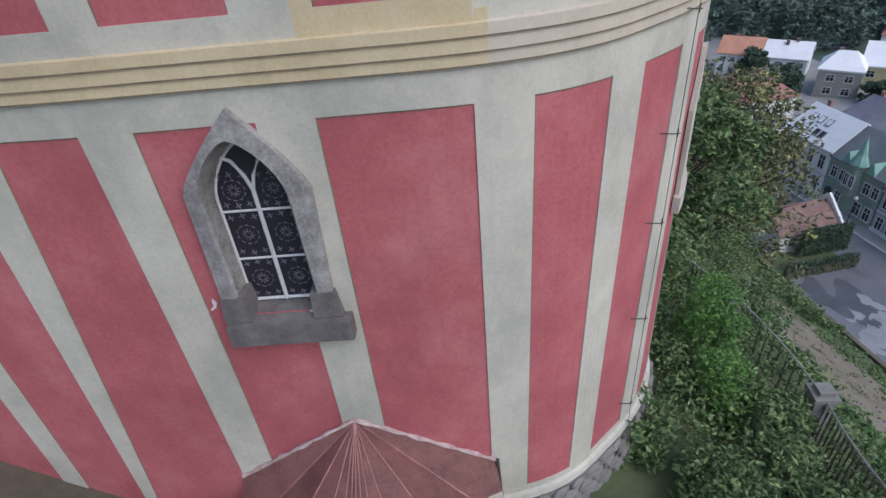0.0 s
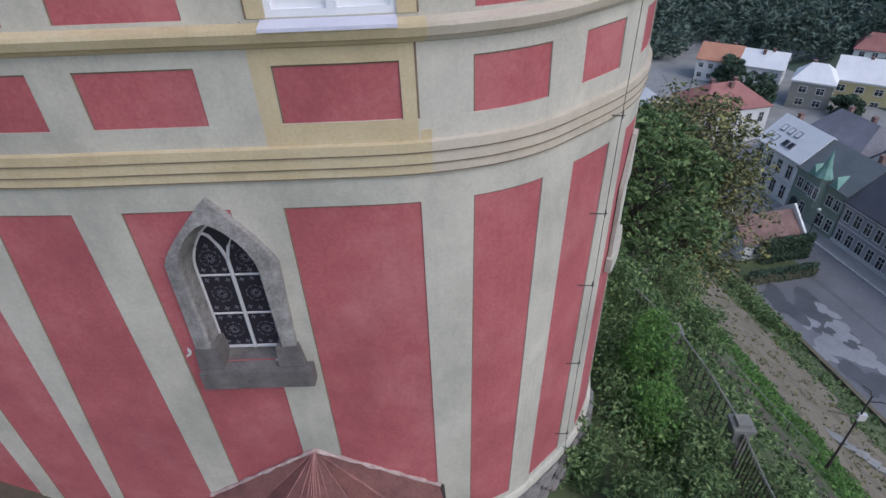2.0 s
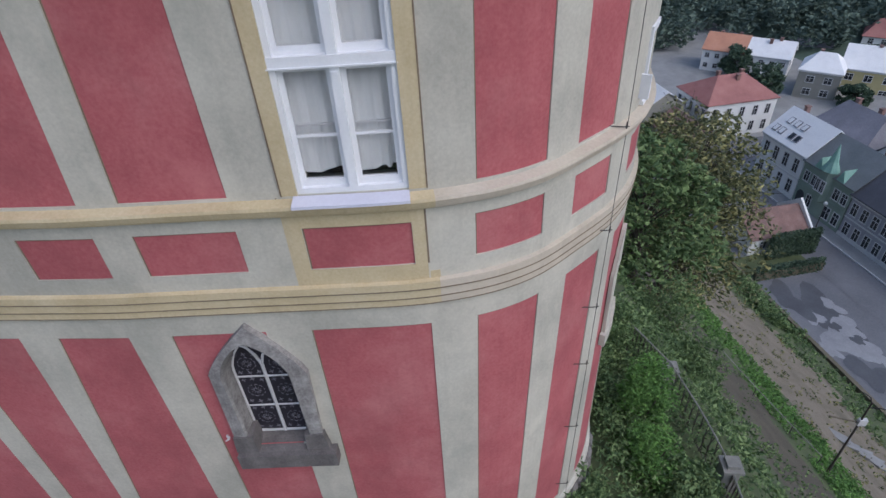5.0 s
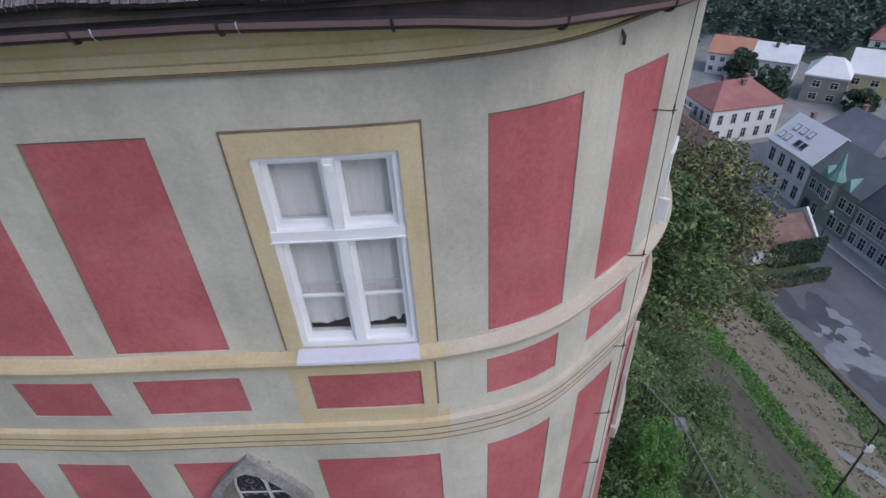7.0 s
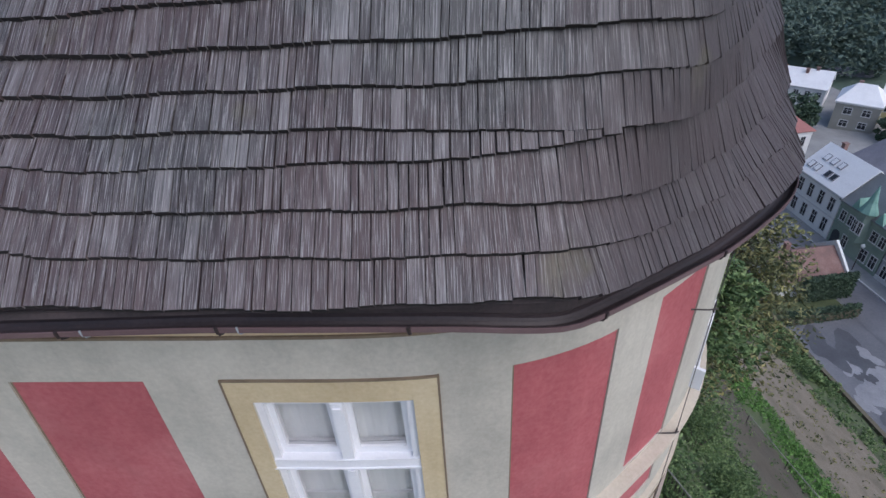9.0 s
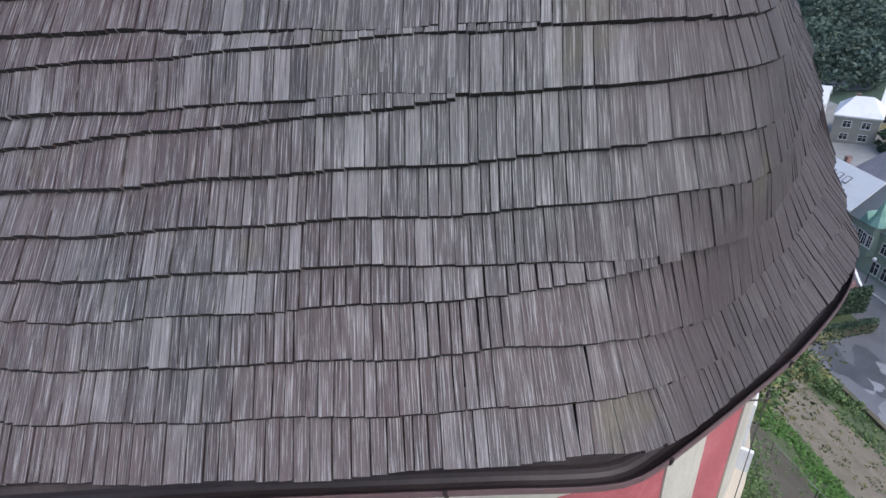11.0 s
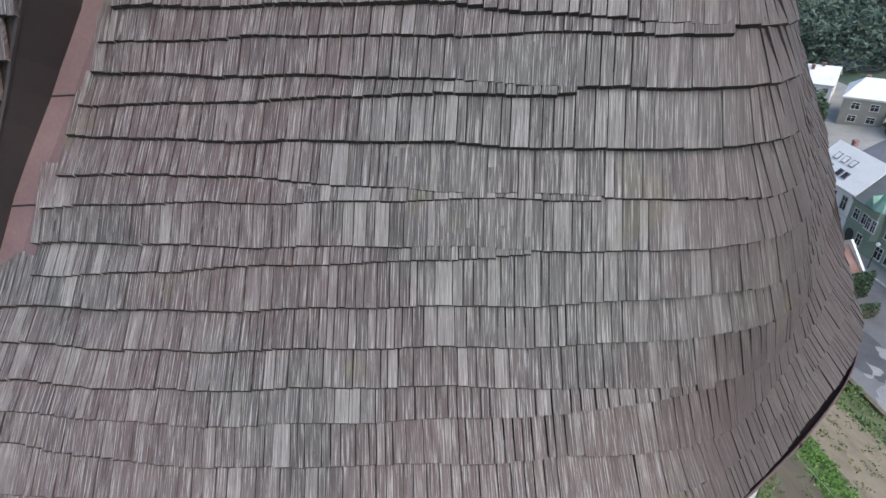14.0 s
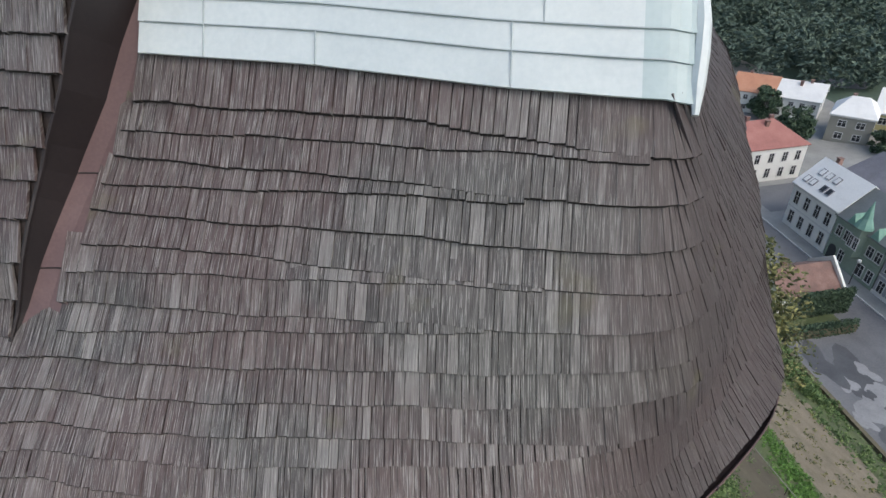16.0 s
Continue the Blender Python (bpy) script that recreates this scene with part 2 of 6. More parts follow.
GREYROOF = weathered("grey_green_metal_roof", (0.155, 0.17, 0.175), (0.11, 0.125, 0.13), (0.21, 0.225, 0.23), 0.3, 6, 0.6, 0.3, 0.02, 0.2)
PALEROOF = weathered("pale_metal_roof", (0.78, 0.78, 0.78), (0.66, 0.66, 0.665), (0.84, 0.84, 0.84), 0.3, 5, 0.8, 0.2, 0.01, 0.2)
REDROOF = weathered("faded_red_tile_roof", (0.34, 0.145, 0.13), (0.25, 0.105, 0.095), (0.41, 0.20, 0.175), 0.4, 6, 0.85, 0.3, 0.02, 0.2)
ORANGEROOF = weathered("orange_tile_roof", (0.52, 0.25, 0.155), (0.42, 0.19, 0.12), (0.58, 0.31, 0.21), 0.4, 6, 0.85, 0.3, 0.02)
BROWNROOF = weathered("patchy_brown_red_roof", (0.215, 0.12, 0.10), (0.13, 0.088, 0.08), (0.30, 0.20, 0.18), 0.5, 5, 0.85, 0.3, 0.02, 0.2)
H_WHITE = weathered("white_house_render", (0.76, 0.76, 0.74), (0.66, 0.66, 0.64), (0.82, 0.82, 0.80), 0.3, 5, 0.9)
H_GREEN = weathered("sage_green_house_render", (0.24, 0.30, 0.25), (0.18, 0.24, 0.19), (0.30, 0.37, 0.31), 0.3, 5, 0.9)
H_GREY = weathered("lilac_grey_house_render", (0.33, 0.33, 0.36), (0.26, 0.26, 0.285), (0.40, 0.40, 0.43), 0.3, 5, 0.9)
H_STONE = weathered("grey_house_render", (0.27, 0.265, 0.235), (0.21, 0.205, 0.185), (0.33, 0.325, 0.29), 0.3, 5, 0.9)
H_YELLOW = weathered("yellow_house_render", (0.47, 0.41, 0.21), (0.38, 0.33, 0.17), (0.54, 0.48, 0.27), 0.3, 5, 0.9)
COPPER = weathered("green_copper_turret", (0.22, 0.40, 0.33), (0.15, 0.30, 0.25), (0.30, 0.48, 0.41), 1.0, 8, 0.7)
H_TRIM = weathered("pale_house_trim", (0.60, 0.60, 0.60), (0.5, 0.5, 0.5), (0.68, 0.68, 0.68), 0.6, 8, 0.8)
H_GLASS = window_pane("dark_house_glass", (0.03, 0.033, 0.038), 0.15)
CARPAINT = weathered("dark_blue_car_paint", (0.04, 0.05, 0.075), (0.03, 0.04, 0.06), (0.06, 0.07, 0.10), 1, 10, 0.3)
CARWHITE = weathered("white_car_paint", (0.7, 0.7, 0.71), (0.62, 0.62, 0.63), (0.76, 0.76, 0.77), 1, 10, 0.3)
RUBBER = weathered("black_tyre", (0.025, 0.025, 0.026), (0.018, 0.018, 0.018), (0.035, 0.035, 0.036), 3, 20, 0.9)
POST = weathered("pale_weathered_pillar_stone", (0.21, 0.205, 0.185), (0.14, 0.138, 0.125), (0.27, 0.265, 0.24), 3, 30, 0.95, 0.5, 0.01)
WOODLAND = weathered("woodland_floor", (0.06, 0.09, 0.065), (0.045, 0.07, 0.05), (0.085, 0.12, 0.085), 0.05, 0.8, 0.95)

# ---------------------------------------------------------------- mesh helpers
def link(name, bm, mat, parent=None, label="", smooth=False):
    me = bpy.data.meshes.new(name)
    bmesh.ops.recalc_face_normals(bm, faces=bm.faces[:])
    bm.to_mesh(me)
    bm.free()
    for m in (mat if isinstance(mat, (list, tuple)) else [mat]):
        me.materials.append(m)
    if smooth:
        me.polygons.foreach_set("use_smooth", [True] * len(me.polygons))
    ob = new(name, me)
    ob.parent = parent
    if label:
        tagged(ob, label)
    return ob


def part(name, bm, mat, parent, label="", smooth=False):
    return link(name, bm, mat, parent, label, smooth)


def box(bm, lo, hi, m=None, mi=0):
    vs = [bm.verts.new((x, y, z)) for z in (lo[2], hi[2]) for x, y in ((lo[0], lo[1]), (hi[0], lo[1]), (hi[0], hi[1]), (lo[0], hi[1]))]
    if m is not None:
        for v in vs:
            v.co = m @ v.co
    for q in ((0, 1, 2, 3), (4, 5, 6, 7), (0, 1, 5, 4), (1, 2, 6, 5), (2, 3, 7, 6), (3, 0, 4, 7)):
        bm.faces.new([vs[k] for k in q]).material_index = mi
    return vs


def tube(bm, pts, radii, sides=8, cap=True):
    """A round bar along points."""
    rings = []
    for k, p in enumerate(pts):
        p = Vector(p)
        d = (Vector(pts[min(k + 1, len(pts) - 1)]) - Vector(pts[max(k - 1, 0)])).normalized()
        a = d.orthogonal().normalized() if abs(d.z) > 0.9 else d.cross(Vector((0, 0, 1))).normalized()
        b2 = d.cross(a)
        r = radii[k] if isinstance(radii, (list, tuple)) else radii
        rings.append([bm.verts.new(p + r * (math.cos(t) * a + math.sin(t) * b2)) for t in [math.tau * j / sides for j in range(sides)]])
    for r0, r1 in zip(rings, rings[1:]):
        for j in range(sides):
            bm.faces.new((r0[j], r0[(j + 1) % sides], r1[(j + 1) % sides], r1[j]))
    if cap:
        bm.faces.new(rings[0]), bm.faces.new(rings[-1][::-1])


def empty(name, loc=(0, 0, 0)):
    ob = new(name)
    ob.location = loc
    return ob


# ---------------------------------------------------------------- plan of the round end
PLAN = [(-9, 4.5), (-6, 4.52), (-4.4, 4.58), (-3.4, 4.63), (-2.9, 4.68), (-1.74, 4.80), (-1.06, 4.866), (.07, 5.0), (.735, 5.18),
        (1.15, 5.37), (1.49, 5.61), (1.87, 6.0), (2.39, 6.60), (2.75, 7.2), (2.98, 7.9), (3.1, 9.0)]


def smooth_line(P, n=16):
    out = []
    for i in range(len(P) - 1):
        p0, p1, p2, p3 = (np.array(P[k], float) for k in (max(i - 1, 0), i, i + 1, min(i + 2, len(P) - 1)))
        d = np.linalg.norm(p2 - p1)
        m1 = (p2 - p0) / max(d + np.linalg.norm(p1 - p0), 1e-6) * d
        m2 = (p3 - p1) / max(np.linalg.norm(p3 - p2) + d, 1e-6) * d
        for k in range(n):
            t = k / n
            out.append((2 * t**3 - 3 * t * t + 1) * p1 + (t**3 - 2 * t * t + t) * m1 + (3 * t * t - 2 * t**3) * p2 + (t**3 - t * t) * m2)
    out.append(np.array(P[-1], float))
    return np.array(out)


CURVE = smooth_line(PLAN)
ARC = np.r_[0, np.cumsum(np.linalg.norm(np.diff(CURVE, axis=0), axis=1))]
ARC -= ARC[np.argmin(abs(CURVE[:, 0]))]


def wall_point(s, z, o=0.0):
    """The place at s metres along the wall, z high, o metres out of its face."""
    x, y = np.interp(s, ARC, CURVE[:, 0]), np.interp(s, ARC, CURVE[:, 1])
    d = 0.15
    tx = np.interp(s + d, ARC, CURVE[:, 0]) - np.interp(s - d, ARC, CURVE[:, 0])
    ty = np.interp(s + d, ARC, CURVE[:, 1]) - np.interp(s - d, ARC, CURVE[:, 1])
    ln = math.hypot(tx, ty)
    return Vector((x + ty / ln * o, y - tx / ln * o, z))


def slab(bm, s0, s1, z0, z1, o0, o1, t0=None, t1=None, step=0.12, prof=None):
    """A curved slab on the wall: from s0 to s1 at its foot, t0 to t1 at its head, o0 to o1 out."""
    t0, t1 = s0 if t0 is None else t0, s1 if t1 is None else t1
    n = max(1, int((max(s1, t1) - min(s0, t0)) / step))
    cols = []
    for k in range(n + 1):
        f = k / n
        a, b = s0 + (s1 - s0) * f, t0 + (t1 - t0) * f
        cols.append([bm.verts.new(wall_point(a, z0, o0)), bm.verts.new(wall_point(a, z0, o1)), bm.verts.new(wall_point(b, z1, o1)), bm.verts.new(wall_point(b, z1, o0))])
    for c, d in zip(cols, cols[1:]):
        for q in range(4):
            bm.faces.new((c[q], c[(q + 1) % 4], d[(q + 1) % 4], d[q]))
    bm.faces.new(cols[0]), bm.faces.new(cols[-1])


def moulding(bm, s0, s1, prof, step=0.12, taper=1.0):
    """A profile of (z, out) swept along the wall."""
    n = max(1, int((s1 - s0) / step))
    rows = []
    for k in range(n + 1):
        s = s0 + (s1 - s0) * k / n
        f = float(np.interp(s, [1.4, 2.6], [1, taper]))
        rows.append([bm.verts.new(wall_point(s, z, o * f)) for z, o in prof])
    for a, b in zip(rows, rows[1:]):
        for q in range(len(prof) - 1):
            bm.faces.new((a[q], a[q + 1], b[q + 1], b[q]))
    bm.faces.new(rows[0]), bm.faces.new(rows[-1])


def slab_round(bm, s0, s1, z0, z1, o0, o1, t0, t1, holes):
    """A slab with rectangular holes, one above the other, left open in it."""
    at = lambda p, q, z: p + (q - p) * (z - z0) / (z1 - z0)
    cuts = sorted({z0, z1} | {round(z, 4) for h in holes for z in h[2:] if z0 < z < z1})
    for lo, hi in zip(cuts, cuts[1:]):
        a, b, c, d = at(s0, t0, lo), at(s1, t1, lo), at(s0, t0, hi), at(s1, t1, hi)
        h = [k for k in holes if k[2] - 1e-3 <= lo and hi <= k[3] + 1e-3 and b > k[0] and a < k[1]]
        if not h:
            slab(bm, a, b, lo, hi, o0, o1, c, d)
            continue
        if a < h[0][0]:
            slab(bm, a, h[0][0], lo, hi, o0, o1, c, h[0][0])
        if b > h[0][1]:
            slab(bm, h[0][1], b, lo, hi, o0, o1, h[0][1], d)


S_END, S_START = ARC[-1] - 0.2, -8.7
WIN = (-1.03, 0.09, 7.99, 10.09)      # casement opening: s, s, z, z
GHOLE = [(-2.60, -1.62, 3.93, 5.55)] + [(-2.105 - h, -2.105 + h, z, z + d) for z, d, h in ((5.55, 0.10, 0.44), (5.65, 0.10, 0.40), (5.75, 0.10, 0.35), (5.85, 0.10, 0.27), (5.95, 0.07, 0.17))]

# wall body: an outer skin with the two openings cut through, and a closed back
wall = tagged(empty("wall_tower"), "rounded castle end wall with red painted panels on grey plaster", "wall", kind="structure")


def wall_core():
    bm = bmesh.new()
    D = -0.022
    ss = sorted(set([round(v, 3) for v in np.arange(S_START, S_END, 0.2)] + [WIN[0], WIN[1], S_END] + [round(v, 4) for h in GHOLE for v in h[:2]]))
    zs = sorted({-4.0, 0.0, 2.0, WIN[2], WIN[3], 11.1} | {round(z, 4) for h in GHOLE for z in h[2:]})

    def hole(a, b, c, d):
        sm, zm = (a + b) / 2, (c + d) / 2
        return (WIN[0] < sm < WIN[1] and WIN[2] < zm < WIN[3]) or any(h[0] < sm < h[1] and h[2] < zm < h[3] for h in GHOLE)
    for skin in (D, -0.55):
        V = {(i, j): bm.verts.new(wall_point(s, z, skin)) for i, s in enumerate(ss) for j, z in enumerate(zs)}
        for i in range(len(ss) - 1):
            for j in range(len(zs) - 1):
                if not hole(ss[i], ss[i + 1], zs[j], zs[j + 1]):
                    bm.faces.new((V[i, j], V[i + 1, j], V[i + 1, j + 1], V[i, j + 1]))
    for a, b, c, d in (WIN,):
        for p, q in (((a, c), (b, c)), ((b, c), (b, d)), ((b, d), (a, d)), ((a, d), (a, c))):
            bm.faces.new([bm.verts.new(wall_point(*v)) for v in ((*p, D), (*q, D), (*q, -0.55), (*p, -0.55))])
    return bm


part("wall_core", wall_core(), PLASTER, wall, "grey plaster")
bm = bmesh.new()
back = [CURVE[-1] + (0, -0.3), (2.6, 12.0), (0.5, 15.0), (-9.0, 15.0), (-8.8, 4.6)]
for (x0, y0), (x1, y1) in zip(back, back[1:]):
    d = Vector((x1 - x0, y1 - y0, 0))
    nrm = Vector((-d.y, d.x, 0)).normalized() * 0.4
    lo = [bm.verts.new((x0, y0, -4)), bm.verts.new((x1, y1, -4)), bm.verts.new((x1 + nrm.x, y1 + nrm.y, -4)), bm.verts.new((x0 + nrm.x, y0 + nrm.y, -4))]
    hi = [bm.verts.new((v.co.x, v.co.y, 11.1)) for v in lo]
    for k in range(4):
        bm.faces.new((lo[k], lo[(k + 1) % 4], hi[(k + 1) % 4], hi[k]))
    bm.faces.new(lo), bm.faces.new(hi)
part("rear_wall", bm, PLASTER, wall)

# panels: foot s, s; head s, s; z, z
LOWER = [(-7.5, -6.42, -7.2, -6.30), (-6.10, -5.25, -5.88, -4.90), (-5.08, -3.47, -4.40, -3.49), (-2.97, -1.80, -2.97, -1.81), (-1.256, 0.17, -1.256, 0.195), (0.69, 1.43, 0.765, 1.635), (1.90, 2.72, 2.17, 2.93), (3.30, 4.10, 3.42, 4.20)]
FRIEZE = [(-6.3, -4.9), (-4.17, -3.29), (-2.88, -1.77), (-1.075, 0.075), (0.76, 1.625), (2.16, 2.90), (3.5, 4.3)]
UPPER = [(-5.9, -4.75), (-4.40, -3.285, -4.2, -3.10), (-2.868, -1.745, -2.70, -1.735), (0.775, 1.63), (2.15, 2.86)]
Z_LOW, Z_FR, Z_UP = (0.12, 6.18), (7.10, 7.65), (8.05, 10.29)


def band(panels, z0, z1, zb, zt, skip=None):
    """Red panels from z0 to z1, and the proud plaster between them from zb to zt."""
    edges = [(S_START, S_START)]
    for p in panels:
        a, b, c, d = p if len(p) == 4 else (p[0], p[1], p[0], p[1])
        bm = bmesh.new()
        slab_round(bm, a, b, z0, z1, -0.022, -0.016, c, d, GHOLE)
        part("painted_panel", bm, RED, wall, "faded red painted panel")
        # recess shadow along left and top edges, painted as dark strips
        bm = bmesh.new()
        slab_round(bm, a, a + 0.016, z0, z1, -0.022, -0.0145, c, c + 0.016, [])
        if a < -2.5 and z1 < 6.5 and c > -3.2:
            slab(bm, c, -2.36, z1 - 0.018, z1, -0.022, -0.014)
        else:
            slab(bm, c, d, z1 - 0.018, z1, -0.022, -0.014)
        part("panel_edge_shade", bm, EDGE_LINE, wall)
        edges += [(a, c), (b, d)]
    edges.append((S_END, S_END))
    for (a, c), (b, d) in zip(edges[::2], edges[1::2]):
        for lo, hi in ((z0, z1),):
            bm = bmesh.new()
            if skip and a < skip[0] and b > skip[1]:
                slab(bm, a, skip[0], lo, hi, -0.022, 0.0, c, skip[0])
                slab(bm, skip[1], b, lo, hi, -0.022, 0.0, skip[1], d)
                if hi > skip[3]:
                    slab(bm, skip[0], skip[1], skip[3], hi, -0.022, 0.0)
            else:
                slab_round(bm, a, b, lo, hi, -0.022, 0.0, c, d, GHOLE)
            part("plaster_strip", bm, PLASTER, wall, "grey plaster strip")
    for lo, hi in ((zb, z0), (z1, zt)):
        if hi > lo:
            bm = bmesh.new()
            slab(bm, S_START, S_END, lo, hi, -0.022, 0.0)
            part("plaster_strip", bm, PLASTER, wall)


band(LOWER, *Z_LOW, 0.0, 6.525)
band(FRIEZE, *Z_FR, 6.88, 7.80)
band(UPPER, *Z_UP, 8.0, 10.78, WIN)

# ochre mouldings
for prof, name in (([(6.525, 0.0), (6.53, 0.035), (6.635, 0.035), (6.64, 0.048), (6.765, 0.048), (6.77, 0.06), (6.87, 0.06), (6.88, 0.0)], "stepped_band"),
                   ([(7.80, 0.0), (7.815, 0.03), (7.85, 0.05), (7.87, 0.10), (7.95, 0.13), (7.985, 0.12), (8.015, 0.0)], "string_course")):
    bm = bmesh.new()
    moulding(bm, S_START, 0.33, prof)
    part(name, bm, YELLOW, wall, "ochre painted moulding")
    bm = bmesh.new()
    moulding(bm, 0.33, S_END, prof)
    part(name, bm, FADED, wall, "faded beige moulding")
# shade at the moulding steps, drawn as thin dark strips
for z in (6.6375, 6.7675):
    bm = bmesh.new()
    slab(bm, S_START, S_END, z - 0.008, z + 0.006, 0.03, 0.0515 if z < 6.7 else 0.0635)
    part("dark_line", bm, EDGE_LINE, wall)
bm = bmesh.new()
slab(bm, S_START, S_END, 6.518, 6.532, 0.0, 0.037)
part("dark_line", bm, EDGE_LINE, wall)
bm = bmesh.new()
moulding(bm, S_START, S_END, [(10.74, 0.0), (10.745, 0.035), (10.80, 0.04), (10.82, 0.06), (10.90, 0.08), (10.93, 0.11), (11.02, 0.15), (11.06, 0.155), (11.07, 0.0)], taper=0.15)
part("eaves_cornice", bm, YELLOW, wall, "ochre painted eaves cornice")
bm = bmesh.new()
slab(bm, S_START, S_END, 10.725, 10.747, 0.0, 0.053)
part("dark_line", bm, EDGE_LINE, wall)

# ochre surround below and round the casement window
bm = bmesh.new()
for a, b, z0, z1 in ((-1.26, -1.078, 6.88, 7.80), (0.078, 0.215, 6.88, 7.80), (-1.078, 0.078, 6.88, 7.098), (-1.078, 0.078, 7.652, 7.80)):
    slab(bm, a, b, z0, z1, 0.0, 0.006)
part("ochre_field", bm, YELLOW, wall, "ochre painted surround")
bm = bmesh.new()
slab(bm, 0.215, 0.235, 7.1, 7.80, 0.0, 0.008), slab(bm, -1.265, -1.25, 8.02, 8.03, 0, 0.008)
part("dark_line", bm, EDGE_LINE, wall)
bm = bmesh.new()
slab(bm, 0.235, 0.345, 6.86, 6.98, 0.0, 0.006)
part("ochre_field", bm, YELLOW, wall)

# base: plaster foot and rubble plinth
bm = bmesh.new()
moulding(bm, S_START, S_END, [(0.0, 0.0), (-0.03, 0.05), (-0.13, 0.075), (-0.16, 0.0)])
part("plaster_foot", bm, PLASTER, wall)
bm = bmesh.new()
moulding(bm, S_START, S_END, [(-0.14, 0.0), (-0.15, 0.06), (-4.0, 0.30), (-4.0, 0.0)])
part("plinth_core", bm, RUBBLE, wall, "grey rubble stone plinth")

# ---------------------------------------------------------------- roof
RZ = [10.6, 11.1, 11.4, 11.7, 11.9, 12.13, 12.5, 12.68, 12.85, 13.1, 13.3, 13.52, 14, 15, 17]
RA = [4.15, 4.55, 4.79, 5.03, 5.16, 5.32, 5.53, 5.63, 5.752, 5.92, 6.04, 6.19, 6.5, 7.13, 8.4]     # front face: y at x = 0
RM = [.133, .133, .115, .09, .05, .01, -.045, -.05, -.05, -.08, -.1, -.1, -.1, -.1, -.1]           # and its slope across
CZ = [11.12, 11.5, 11.9, 12.4, 13.0, 13.6, 14.4]
RC = [1.10, 1.24, 1.62, 1.69, 1.60, 1.52, 1.44]           # where the front turns into the flank
RF = [43.3, 50.3, 62.5, 70.0, 72.3, 77.5, 83.0]           # heading of the flank
RE = [2.75, 2.75, 3.0, 3.75, 4.4, 4.45, 4.3]              # its length before it turns away
RR = [.16, .45, .52, .49, .30, .16, .12]                  # softness of the turn
FZ = np.arange(10.6, 17.0, 0.02)
KERN = np.exp(-0.5 * (np.arange(-20, 21) * 0.02 / 0.10) ** 2)


def eased(levels, v):
    r = np.interp(FZ, levels, v)
    return np.convolve(np.pad(r, 20, mode="edge"), KERN / KERN.sum(), "valid")


RA, RM = eased(RZ, RA), eased(RZ, RM)
RC, RF, RE, RR = (eased(CZ, v) for v in (RC, RF, RE, RR))


def soft(t, r):
    return (t + math.sqrt(t * t + r * r)) / 2


def dip(u, z):
    """The lower courses fall a little towards the flank."""
    return -0.22 * float(np.interp(u, [-0.3, 1.5], [0, 1])) * float(np.interp(z, [11.2, 12.2], [1, 0]))


def roof_point(u, z, o=0.0):
    """On the roof: u metres from the corner (left of it minus), z high, o metres out of the face."""
    def at(u, z):
        a, m, f, e, xc, r = (float(np.interp(z, FZ, k)) for k in (RA, RM, RF, RE, RC, RR))
        c = Vector((xc, a + m * xc, z + dip(u, z)))
        fr = Vector((-1, -m, 0)).normalized()
        sd = Vector((math.cos(radians(f)), math.sin(radians(f)), 0))
        turn = soft(soft(u, r) - e, 0.6)
        return c + fr * soft(-u, r) + sd * (soft(u, r) - turn) + Vector((math.cos(radians(88)), math.sin(radians(88)), 0)) * turn
    p = at(u, z)
    if o:
        n = (at(u + 0.05, z) - at(u - 0.05, z)).cross(at(u, z + 0.05) - at(u, z - 0.05)).normalized()
        p = p + n * o
    return p


def roof_frame(u, z):
    a = (roof_point(u + 0.04, z) - roof_point(u - 0.04, z)).normalized()
    up = roof_point(u, z + 0.06) - roof_point(u, z - 0.06)
    n = a.cross(up).normalized()
    return roof_point(u, z), a, n.cross(a).normalized(), n


def u_of_x(x, z):
    lo, hi = -12.0, 4.0
    for _ in range(30):
        mid = (lo + hi) / 2
        lo, hi = (mid, hi) if roof_point(mid, z).x < x else (lo, mid)
    return (lo + hi) / 2


roof = tagged(empty("roof"), "steep curved castle roof of weathered wooden shingles", "roof", kind="structure")
bm = bmesh.new()
us = list(np.arange(-9.6, 5.6, 0.2))
zs = [11.2] + list(np.arange(11.35, 16.6, 0.25))
V = [[bm.verts.new(roof_point(u, z, -0.06)) for u in us] for z in zs]
for r0, r1 in zip(V, V[1:]):
    for k in range(len(us) - 1):
        bm.faces.new((r0[k], r0[k + 1], r1[k + 1], r1[k]))
part("roof_boarding", bm, UNDER, roof, "dark roof boarding under the shingles")
bm = bmesh.new()
rim = [bm.verts.new(v) for v in [roof_point(u, 16.5, -0.03) for u in us] + [Vector((-8.5, 14, 16.5)), Vector((3, 14, 16.5))][::-1]]
bm.faces.new(rim)
part("roof_top", bm, UNDER, roof)

